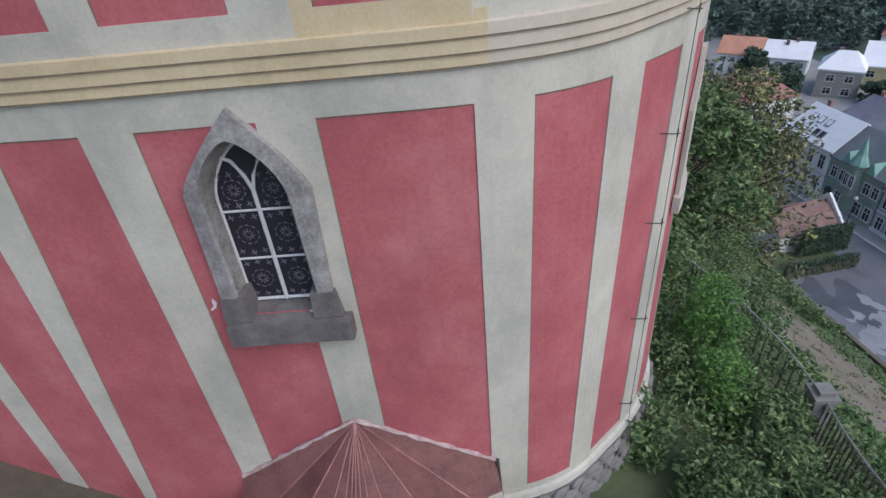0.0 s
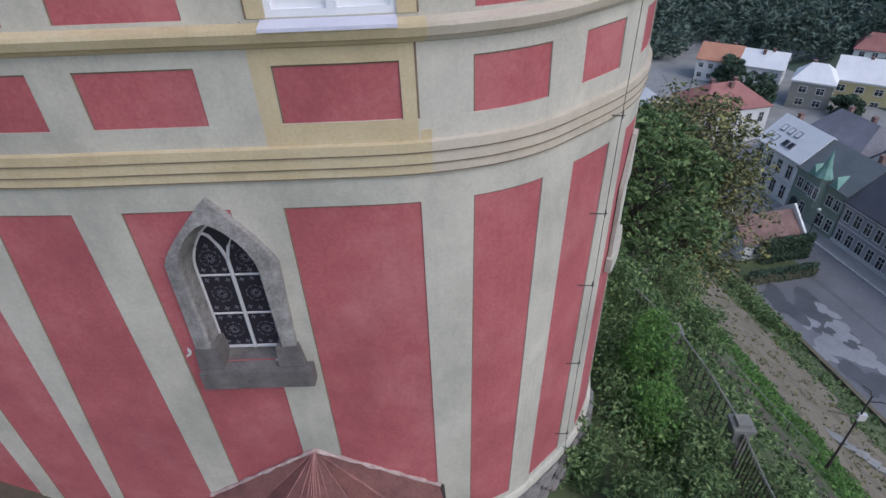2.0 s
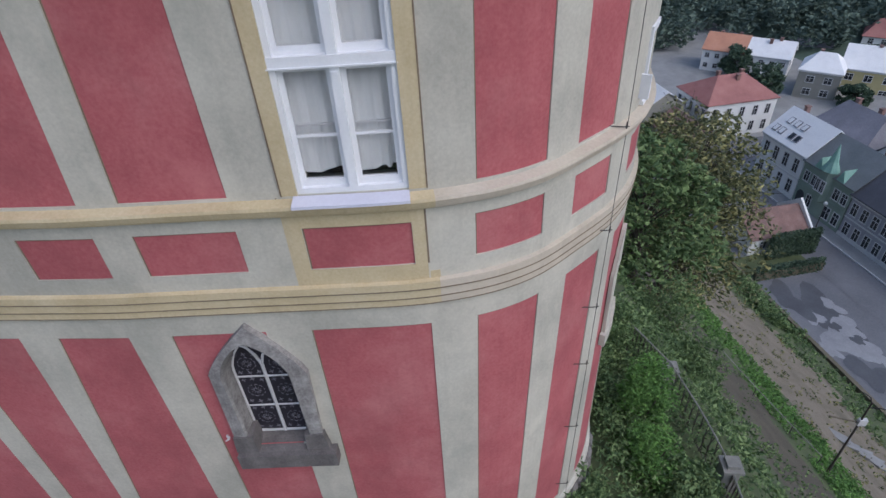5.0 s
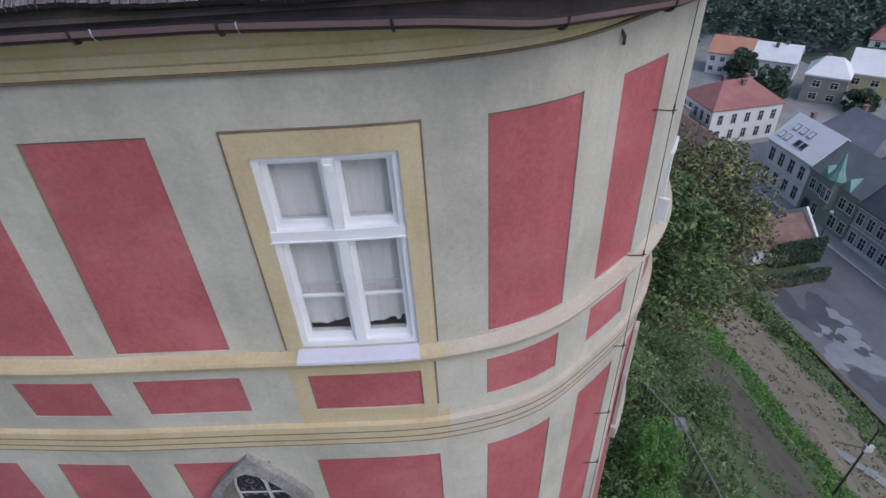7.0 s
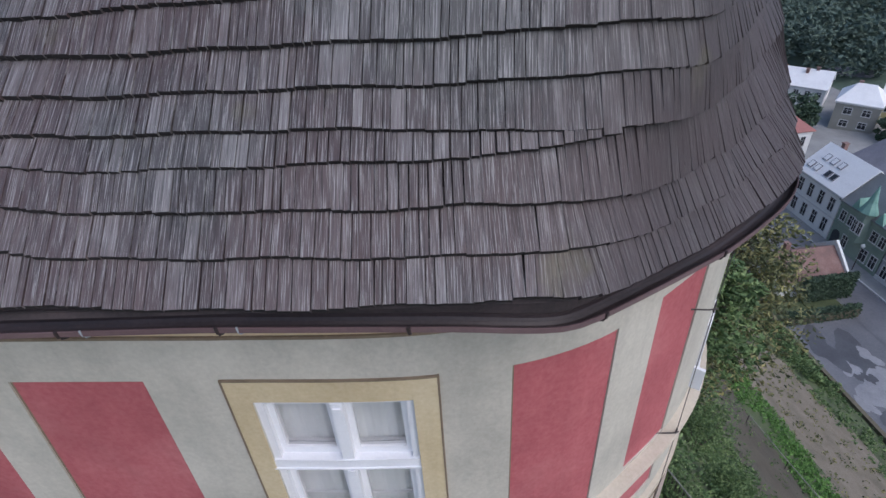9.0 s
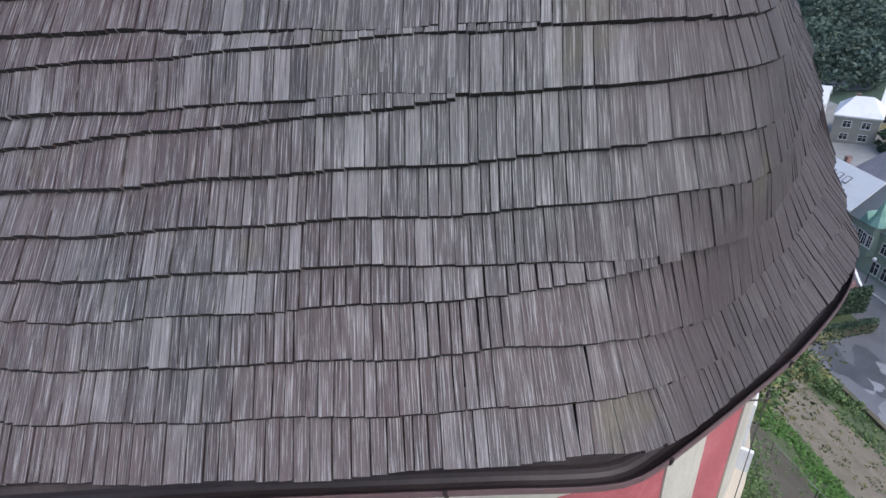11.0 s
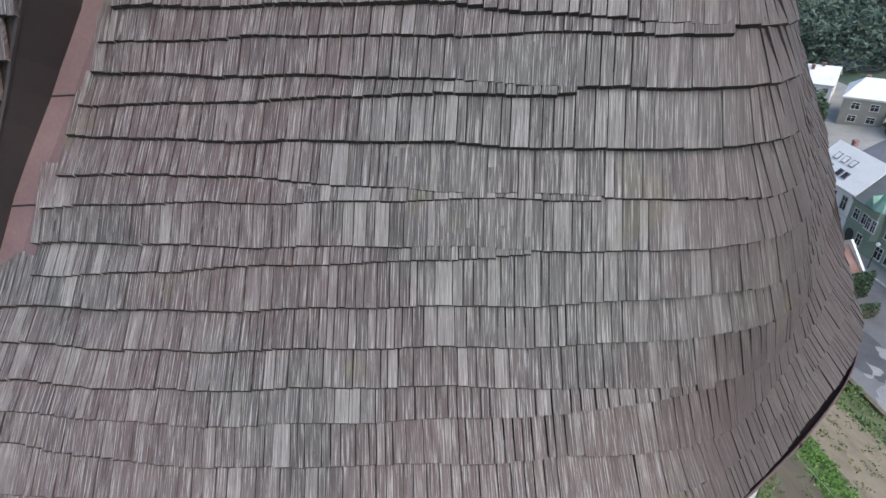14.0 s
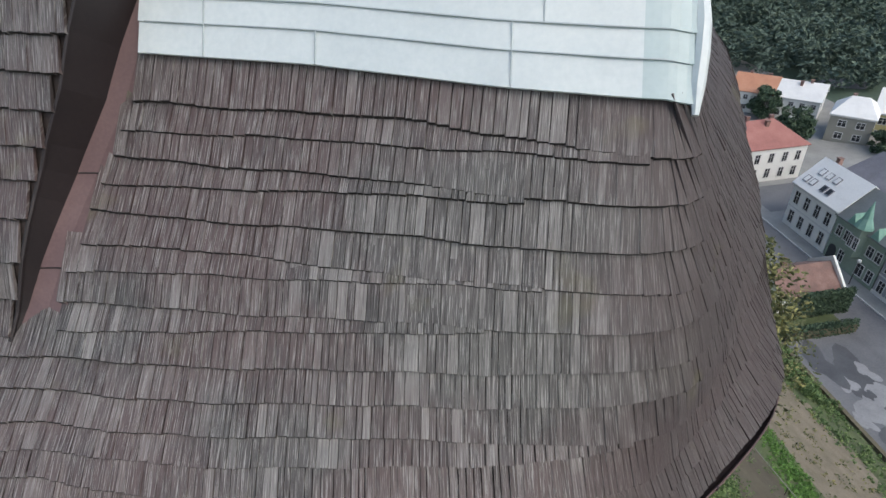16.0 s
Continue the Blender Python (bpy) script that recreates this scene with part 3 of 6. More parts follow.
# courses of shingles, lowest first: (x, height) along the front; the last height holds round the flank
COURSES = [
    ((-3, 11.26), (-1.85, 11.25), (-1, 11.22), (0.6, 11.215)),
    ((-2.9, 11.53), (-2.2, 11.49), (-1.6, 11.44), (-0.8, 11.41), (0.5, 11.405), (1.2, 11.39)),
    ((-2.85, 11.71), (-2.1, 11.64), (-1.1, 11.60), (-0.1, 11.595), (0.5, 11.61), (1.3, 11.58)),
    ((-2.96, 11.95), (-2.2, 11.92), (-0.8, 11.93), (0.2, 11.94), (1.4, 11.90)),
    ((-3.03, 12.10), (-2.2, 12.08), (-0.8, 12.10), (0.2, 12.13), (1.2, 12.16), (1.8, 12.12)),
    ((-3.08, 12.25), (-1.9, 12.26), (-0.8, 12.29), (0.2, 12.33), (1.2, 12.38), (1.8, 12.34)),
    ((-2.84, 12.56), (-1.5, 12.58), (-0.15, 12.60), (0.7, 12.60), (1.3, 12.61), (1.8, 12.59)),
    ((-2.7, 12.91), (-1.9, 12.92), (-0.8, 12.88), (0.45, 12.84), (1.0, 12.82), (1.6, 12.81)),
    ((-2.64, 13.09), (-1.2, 13.08), (-0.15, 13.07), (0.7, 13.05), (1.3, 13.05)),
    ((-2.44, 13.42), (-0.8, 13.38), (0.2, 13.34), (0.6, 13.32), (1.4, 13.30)),
    ((-2.13, 13.76), (-1.2, 13.73), (-0.15, 13.70), (0.45, 13.63), (1.0, 13.57), (1.4, 13.53)),
]
# courses that run out part of the way along the front
SHORT = [
    ((-2.9, 11.83), (-1.8, 11.78), (-0.5, 11.78), (0.45, 11.81), (0.82, 11.84), (1.19, 11.885)),
    ((-2.9, 12.40), (-1.9, 12.44), (-0.8, 12.51), (-0.15, 12.55), (0.25, 12.57)),
    ((-2.76, 12.75), (-1.5, 12.79), (-0.5, 12.81), (0.58, 12.825)),
    ((-2.55, 13.24), (-1.5, 13.27), (-0.5, 13.29), (0.50, 13.295)),
    ((-2.31, 13.58), (-0.8, 13.57), (0.45, 13.55), (1.17, 13.51)),
]
VALLEY_X = lambda z: np.interp(z, [12.2, 12.4, 12.75, 13.1, 13.45, 13.75, 14.05, 15.0], [-2.97, -2.91, -2.79, -2.66, -2.50, -2.33, -2.22, -1.75])

rng = random.Random(7)


def shingle_mesh(name, w, ln):
    bm = bmesh.new()
    th = 0.021
    # butt slants under, so its dark face draws the course shadow
    co = [(-w / 2, -0.011, 0.012), (w / 2, -0.011, 0.012), (w / 2, 0, 0.018 + th), (-w / 2, 0, 0.018 + th), (-w / 2, ln, -0.012), (w / 2, ln, -0.012), (w / 2, ln, -0.004), (-w / 2, ln, -0.004)]
    vs = [bm.verts.new(c) for c in co]
    uvl = bm.loops.layers.uv.new("UVMap")
    for q in ((0, 1, 2, 3), (3, 2, 6, 7), (0, 4, 5, 1), (0, 3, 7, 4), (1, 5, 6, 2)):
        f = bm.faces.new([vs[k] for k in q])
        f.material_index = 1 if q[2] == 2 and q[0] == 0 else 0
        for lp in f.loops:
            lp[uvl].uv = (lp.vert.co.x, lp.vert.co.y + lp.vert.co.z)
    return bm


LENGTHS = {}
joined = {"v": [], "f": [], "uv": []}
single = []


def put_shingle(p, a, up, n, w, ln, alone):
    th = 0.022 + rng.random() * 0.006
    lift = 0.019 + rng.random() * 0.008
    if alone:
        single.append((Matrix((a, up, n)).transposed().to_4x4(), p + n * (lift - 0.018), w, ln))
        return
    b = len(joined["v"])
    t = (rng.random() - 0.5) * 0.008
    # same slanted butt, turned into view as the shadow line
    loc = [(-w / 2, -0.011, lift - 0.006), (w / 2, t - 0.011, lift - 0.006), (w / 2, t, lift + th), (-w / 2, 0, lift + th), (-w / 2, ln, -0.012), (w / 2, ln, -0.012), (w / 2, ln, -0.004), (-w / 2, ln, -0.004)]
    joined["v"] += [tuple(p + a * x + up * y + n * z) for x, y, z in loc]
    for q in ((0, 1, 2, 3), (3, 2, 6, 7), (0, 4, 5, 1), (0, 3, 7, 4), (1, 5, 6, 2)):
        joined["f"].append([b + k for k in q])
        joined["uv"] += [(loc[k][0], loc[k][1] + loc[k][2]) for k in q]


def course_z(row, x):
    return float(np.interp(x, [k[0] for k in row], [k[1] for k in row]))


def course(row, u0, x_end=None):
    """One course of shingles; each reaches up under the next full course."""
    u, ph = u0, rng.random() * 9
    u1 = 7.4 if x_end is None else u_of_x(x_end, row[-1][1])
    while u < u1:
        w = rng.choice((0.042, 0.05, 0.058, 0.066, 0.075, 0.085, 0.1)) * (1.0 if u < 0.3 else 0.8)
        uc = u + w / 2
        x = roof_point(uc, row[len(row) // 2][1]).x if uc < 0.6 else 9.0
        above = min((k for k in (course_z(r, x) for r in COURSES) if k > course_z(row, x) + 0.06), default=course_z(row, x) + (0.42 if x < 0.6 else 0.30))
        z = course_z(row, x) + 0.006 * math.sin(uc * 3.1 + ph) + 0.005 * math.sin(uc * 7.3 + ph) + (rng.random() - 0.5) * 0.005
        p, a, up, n = roof_frame(uc, z)
        if p.x > VALLEY_X(z) + 0.02 or z < 12.36:
            ln = min(0.62, (above + 0.07 - z) / max(up.z, 0.3))
            put_shingle(p, a, up, n, w - (0.003 if -0.7 < uc < 0.5 else 0.007), ln, -1.35 < p.x < 0.9 and 11.9 < z < 12.95)
        u += w


for row in COURSES:
    course(row, -8.6 if row[0][1] < 12.35 else -4.9)
for z in (13.80, 14.08, 14.36, 14.64, 14.92):
    course(((0, z), (1, z)), u_of_x(1.66, z))      # up the flank beside the sheet metal
for row in SHORT:
    course(row, -8.6 if row[0][1] < 12.35 else -4.9, row[-1][0])

made = {}
for m, p, w, ln in single[:300]:
    key = (round(w, 3), round(ln / 0.04))
    if key not in made:
        bmm = shingle_mesh("shingle", key[0], key[1] * 0.04)
        me = bpy.data.meshes.new("shingle")
        bmm.to_mesh(me)
        bmm.free()
        me.materials.append(SHINGLE), me.materials.append(BUTT_SHADE)
        made[key] = me
    ob = new("shingle", made[key])
    ob.parent = roof
    ob.matrix_basis = Matrix.Translation(p) @ m
for m, p, w, ln in single[300:]:
    put_shingle(p, m.col[0].to_3d(), m.col[1].to_3d(), m.col[2].to_3d(), w, ln, False)


def joined_shingles(name, parent, label):
    me = bpy.data.meshes.new(name)
    me.from_pydata(joined["v"], [], joined["f"])
    uvl = me.uv_layers.new(name="UVMap")
    uvl.data.foreach_set("uv", np.array(joined["uv"], dtype=np.float32).ravel())
    me.materials.append(SHINGLE), me.materials.append(BUTT_SHADE)
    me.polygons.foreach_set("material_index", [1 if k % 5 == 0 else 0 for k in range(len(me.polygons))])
    me.update()
    ob = new(name, me)
    ob.parent = parent
    tagged(ob, label, kind="stuff")
    for k in joined:
        joined[k] = []
    return ob


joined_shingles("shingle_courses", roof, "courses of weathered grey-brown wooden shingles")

# gutter and drip board along the eaves
gutter = tagged(empty("gutter"), "dark brown half-round metal gutter under the shingle eaves", "gutter")
us = list(np.arange(-9.4, 5.4, 0.12))
bm = bmesh.new()
prof = [(math.cos(t) * 0.062, math.sin(t) * 0.062) for t in [math.pi + math.pi * k / 8 for k in range(9)]]
prof = prof + [(c * 0.9, s * 0.9) for c, s in prof[::-1]]


def eave_out(u, o, z):
    p, q = roof_point(u, 11.1), roof_point(u + 0.05, 11.1) - roof_point(u - 0.05, 11.1)
    n = Vector((q.y, -q.x, 0)).normalized()
    return Vector((p.x, p.y, z)) + n * o


def rim_at(u):
    """How far the middle of the gutter stands out from the line of the eaves."""
    return float(np.interp(u, [-1.0, 0.4, 1.5], [-0.12, -0.11, -0.085]))


def sag(u):
    """The gutter falls towards the flank."""
    return float(np.interp(u, [-2.0, -0.6, 0.3, 1.5], [0.0, -0.05, -0.13, -0.235]))


rows = [[bm.verts.new(eave_out(u, rim_at(u) + c, 11.125 + sag(u) + s)) for c, s in prof] for u in us]
for a, b in zip(rows, rows[1:]):
    for k in range(len(prof)):
        bm.faces.new((a[k], b[k], b[(k + 1) % len(prof)], a[(k + 1) % len(prof)]))
part("trough", bm, GUTTER, gutter, smooth=False)
bm = bmesh.new()
for lo, hi in ((0.060, 0.068),):
    V = [[bm.verts.new(eave_out(u, rim_at(u) + o, z)) for o, z in ((lo, 11.135 + sag(u)), (hi, 11.135 + sag(u)), (hi, 11.100 + sag(u)), (lo, 11.100 + sag(u)))] for u in us]
    for a, b in zip(V, V[1:]):
        for k in range(4):
            bm.faces.new((a[k], b[k], b[(k + 1) % 4], a[(k + 1) % 4]))
part("rolled_edge", bm, FLASH, gutter, "brown rolled front edge")
for x in (-3.1, -1.63, -0.78, 0.22, 1.28, 2.1):
    u = u_of_x(x, 11.1)
    bm = bmesh.new()
    tube(bm, [eave_out(u, rim_at(u) + c * 1.12, 11.125 + sag(u) + s * 1.12) for c, s in prof[:9]] + [eave_out(u, rim_at(u) + 0.07, 11.14 + sag(u))], 0.012, 5)
    part("joint_collar", bm, GUTTER, gutter)
for x in (-1.5, -0.67):
    u = u_of_x(x, 11.1)
    bm = bmesh.new()
    tube(bm, [eave_out(u, rim_at(u) + c * 1.1, 11.125 + sag(u) + s * 1.1) for c, s in prof[3:9]] + [eave_out(u, rim_at(u) + 0.068, 11.142 + sag(u))], 0.006, 5)
    part("clip", bm, SEAM, gutter, "pale metal gutter clip")
bm = bmesh.new()
V = [[bm.verts.new(v) for v in (eave_out(u, rim_at(u) - 0.07, 11.08 + sag(u)), eave_out(u, -0.15, 11.20 + dip(u, 11.2)), eave_out(u, -0.40, 11.22 + dip(u, 11.2)), eave_out(u, -0.42, 11.08 + sag(u)))] for u in us]
for a, b in zip(V, V[1:]):
    for k in range(4):
        bm.faces.new((a[k], a[(k + 1) % 4], b[(k + 1) % 4], b[k]))
part("eaves_board", bm, UNDER, roof, "dark eaves board")

# valley flashing, dark cheek and the raised neighbouring roof
bm = bmesh.new()
zz = list(np.arange(12.32, 15.01, 0.16))
V = []
for z in zz:
    u1, u0 = u_of_x(VALLEY_X(z) + 0.06, z), u_of_x(VALLEY_X(z) - 0.27, z)
    V.append([bm.verts.new(roof_point(u0, z, 0.02)), bm.verts.new(roof_point((u0 + u1) / 2, z, -0.005)), bm.verts.new(roof_point(u1, z, 0.008))])
for a, b in zip(V, V[1:]):
    for k in range(2):
        bm.faces.new((a[k], a[k + 1], b[k + 1], b[k]))
part("valley_flashing", bm, FLASH, roof, "brown painted sheet metal valley flashing")
for z in (12.75, 13.3):
    bm = bmesh.new()
    u1, u0 = u_of_x(VALLEY_X(z) + 0.05, z), u_of_x(VALLEY_X(z) - 0.27, z)
    tube(bm, [roof_point(u0, z, 0.022), roof_point((u0 + u1) / 2, z + 0.01, 0.002), roof_point(u1, z, 0.012)], 0.006, 5)
    part("flashing_seam", bm, CHEEK, roof)


def rise(z):
    return float(np.interp(z, [12.3, 12.5, 13.0, 13.5, 14.0, 15.0], [0.02, 0.06, 0.20, 0.31, 0.39, 0.53]))


wing = tagged(empty("wing_roof"), "raised shingled roof with a dark sheet cheek beside the valley", "roof", kind="structure")
bm = bmesh.new()
V = []
for z in zz:
    u = u_of_x(VALLEY_X(z) - 0.25, z)
    V.append([bm.verts.new(roof_point(u, z, 0.0)), bm.verts.new(roof_point(u - 0.03, z, rise(z)))])
for a, b in zip(V, V[1:]):
    bm.faces.new((a[0], a[1], b[1], b[0]))
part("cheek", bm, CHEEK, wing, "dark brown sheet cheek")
bm = bmesh.new()
wu = [-0.03, -0.8, -1.6, -2.6, -3.8]
V = [[bm.verts.new(roof_point(u_of_x(VALLEY_X(z) - 0.25, z) + d, z, rise(z) - 0.03)) for d in wu] for z in zz]
for a, b in zip(V, V[1:]):
    for k in range(len(wu) - 1):
        bm.faces.new((a[k], a[k + 1], b[k + 1], b[k]))
part("boarding", bm, UNDER, wing)
bm = bmesh.new()
tube(bm, [roof_point(u_of_x(VALLEY_X(z) - 0.25, z) - 0.03, z, rise(z) + 0.012) for z in zz], 0.016, 6)
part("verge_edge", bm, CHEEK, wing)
for z0 in np.arange(12.34, 14.9, 0.215):
    base = u_of_x(VALLEY_X(z0) - 0.25, z0) - 0.02
    u = base
    while u > base - 3.2:
        w = rng.choice((0.042, 0.052, 0.06, 0.07, 0.08, 0.092, 0.105))
        uc = u - w / 2
        z = z0 + 0.012 * math.sin(uc * 2.2) + (rng.random() - 0.5) * 0.012
        p, a, up, n = roof_frame(uc, z)
        q = roof_point(uc, z + 0.2, rise(z + 0.2)) - roof_point(uc, z, rise(z))
        up = q.normalized()
        n = a.cross(up).normalized()
        put_shingle(roof_point(uc, z, rise(z)), a, up, n, w - 0.004, 0.36, False)
        u -= w
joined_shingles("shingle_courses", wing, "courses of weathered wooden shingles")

# white sheet metal above the shingles
cap = tagged(empty("sheet_metal_cap"), "white painted sheet metal roof cap with folded seams", "roof sheet", kind="structure")
EDGE_Z = lambda x: float(np.interp(x, [-2.2, -0.92, 0.35, 1.3, 1.45], [14.04, 13.985, 13.88, 13.83, 13.79]))
xs = [-2.25, -1.72, -0.88, 0.41, 1.17, 1.44]
levels = [0.0, 0.19, 0.34, 0.60, 0.95, 1.4]
for i in range(len(xs) - 1):
    for j in range(len(levels) - 1):
        bm = bmesh.new()
        n = 6
        grid = []
        for b in range(3):
            row = []
            for k in range(n + 1):
                x = xs[i] + (xs[i + 1] - xs[i]) * k / n
                z = EDGE_Z(x) + levels[j] + (levels[j + 1] - levels[j]) * b / 2
                if i == 0 and k == 0:
                    x = min(x, VALLEY_X(z) + 0.02)
                row.append(roof_point(u_of_x(x, z), z, 0.075 - 0.014 * b / 2 - 0.003 * math.sin(x * 7 + z * 5)))
            grid.append(row)
        top = [[bm.verts.new(p) for p in r] for r in grid]
        bot = [[bm.verts.new(p + Vector((0, 0.012, -0.012))) for p in r] for r in grid]
        for g in (top, bot):
            for a, b in zip(g, g[1:]):
                for k in range(n):
                    bm.faces.new((a[k], a[k + 1], b[k + 1], b[k]))
        for k in range(n):
            bm.faces.new((top[0][k], top[0][k + 1], bot[0][k + 1], bot[0][k]))
        for b in range(2):
            for e in (0, n):
                bm.faces.new((top[b][e], top[b + 1][e], bot[b + 1][e], bot[b][e]))
        part("sheet", bm, SHEET_BLUE if i == 4 else SHEET, cap, "bluish sheet" if i == 4 else "")
for j in range(1, len(levels) - 1):
    bm = bmesh.new()
    pts = [(x, EDGE_Z(x) + levels[j]) for x in np.arange(-2.2, 1.43, 0.12)]
    tube(bm, [roof_point(u_of_x(x, z), z, 0.074) for x, z in pts], 0.006, 5)
    part("seam", bm, SEAM, cap)
for x, j0, j1 in ((-1.72, 0, 2), (-0.88, 0, 1), (0.41, 0, 2), (0.60, 2, 3)):
    bm = bmesh.new()
    tube(bm, [roof_point(u_of_x(x, z), z, 0.074) for z in np.linspace(EDGE_Z(x) + levels[j0], EDGE_Z(x) + levels[j1], 5)], 0.006, 5)
    part("seam", bm, SEAM, cap)
bm = bmesh.new()
zz2 = list(np.arange(13.74, 15.3, 0.15))
tube(bm, [roof_point(u_of_x(1.44, z), z, 0.08 + 0.012 * math.sin(z * 9)) for z in zz2], [0.02] + [0.045] * (len(zz2) - 1), 7)
part("folded_edge", bm, SHEET, cap, "crumpled folded sheet edge")
bm = bmesh.new()
V = []
for z in zz2[1:]:
    V.append([bm.verts.new(roof_point(u_of_x(x, z), z, o)) for x, o in ((1.43, 0.06), (1.52, 0.04), (1.60 + 0.05 * math.sin(z * 6), 0.05))])
for a, b in zip(V, V[1:]):
    for k in range(2):
        bm.faces.new((a[k], a[k + 1], b[k + 1], b[k]))
part("edge_strip", bm, SHEET, cap)
bm = bmesh.new()
tube(bm, [roof_point(u_of_x(1.6, 14.05), 14.05, 0.07), roof_point(u_of_x(1.72, 13.9), 13.95, 0.10), roof_point(u_of_x(1.82, 13.8), 13.82, 0.08)], 0.018, 6)
part("bent_pipe", bm, SHEET, cap, "bent white pipe end")

# ---------------------------------------------------------------- ground and hillside
EV, GV = Vector((0.963, 0.27, 0)), Vector((-0.27, 0.963, 0))
STREET = -42.0


def eg(e, g, z=0.0):
    """A place from the distance down the hill e, along the street g, and the height."""
    return EV * e + GV * g + Vector((0, 0, z))


HE = [-40, -9, -6.5, -4, -1, 3, 8, 9.5, 13, 18, 22, 26.6, 38, 50.2]
HZ = [4, 3, 1.6, 0.2, -0.2, -0.75, -1.8, -2.3, -7.5, -13.5, -18.5, -22.9, -31.5, -39.6]


def ground_z(e, g):
    if e > 50.2:
        far = max(0.0, g - 175) * 0.16 + max(0.0, e - 105) * 0.10
        return STREET + far
    z = float(np.interp(e, HE, HZ))
    return z + 0.25 * noise.noise(Vector((e * 0.35, g * 0.35, 0))) * min(1, max(0, e - 3) / 4)


bm = bmesh.new()
es = [-300, -120, -40, -20] + list(np.arange(-9, 50, 1.0)) + [50.2, 50.6] + [60, 75, 90, 105, 120, 150, 200, 300, 450, 700, 1100]
gs = [-900, -400, -150, -60] + list(np.arange(-30, 70, 1.6)) + [75, 90, 110, 130, 150, 175, 200, 240, 300, 380, 500, 700, 1000, 1500]
V = [[bm.verts.new(eg(e, g, ground_z(e, g))) for g in gs] for e in es]
for i in range(len(es) - 1):
    for j in range(len(gs) - 1):
        f = bm.faces.new((V[i][j], V[i + 1][j], V[i + 1][j + 1], V[i][j + 1]))
        e, g = (es[i] + es[i + 1]) / 2, (gs[j] + gs[j + 1]) / 2
        f.material_index = 0 if e > -3 or e < -12 else 4
        if e > 50.2:
            f.material_index = 2 if g < 170 and e < 120 else 3
        elif 31 + 0.8 * math.sin(g * 0.3) < e < 43.5 + 1.2 * math.sin(g * 0.23 + 1):
            f.material_index = 1
        elif 16.6 + 0.6 * math.sin(g * 0.4) < e < 26.8 + 0.7 * math.sin(g * 0.31):
            f.material_index = 4
ground = tagged(link("ground", bm, [GRASS, SOIL, PAVING, WOODLAND, MUD], smooth=True), "grassy castle hillside falling to the town", "ground", kind="structure")

bm = bmesh.new()
R = [[bm.verts.new(eg(e, g, STREET + 0.05)) for g in np.arange(-40, 120, 8)] for e in (50.9, 60.5, 70.2)]
for a, b in zip(R, R[1:]):
    for k in range(len(a) - 1):
        bm.faces.new((a[k], a[k + 1], b[k + 1], b[k]))
road = tagged(link("road", bm, ASPHALT), "grey worn asphalt road with damp and pale patches", "road", kind="structure")
bm = bmesh.new()
box(bm, (0, 0, 0), (0.5, 150, 3.1), Matrix.Translation(eg(50.2, -35, STREET - 0.2)) @ Matrix.Rotation(math.atan2(-EV.x * 0 + 0.27, 0.963), 4, 'Z'))
retaining = tagged(link("retaining_wall", bm, OLDWALL), "mossy stone retaining wall above the road", "wall", kind="structure")


# ---------------------------------------------------------------- casement window
win = tagged(empty("window_1"), "white wooden casement window with net curtains in an ochre surround", "window", kind="structure")
a, b, z0, z1 = WIN
bm = bmesh.new()
for s0, s1, lo, hi in ((-1.185, a, 8.05, 10.29), (b, 0.262, 8.05, 10.30), (a, b, z1, 10.295)):
    slab(bm, s0, s1, lo, hi, -0.002, 0.012)
part("ochre_surround", bm, YELLOW, win, "ochre painted surround")
bm = bmesh.new()
slab(bm, -1.20, -1.185, 8.05, 10.305, 0.0, 0.016), slab(bm, 0.262, 0.277, 8.05, 10.315, 0.0, 0.016), slab(bm, -1.20, 0.277, 10.295, 10.312, 0.0, 0.016)
part("surround_line", bm, EDGE_LINE, win)
mid, tr = (a + b) / 2 + 0.015, 9.36


def bars(bm, rects, o0, o1):
    for s0, s1, lo, hi in rects:
        slab(bm, s0, s1, lo, hi, o0, o1, step=0.4)


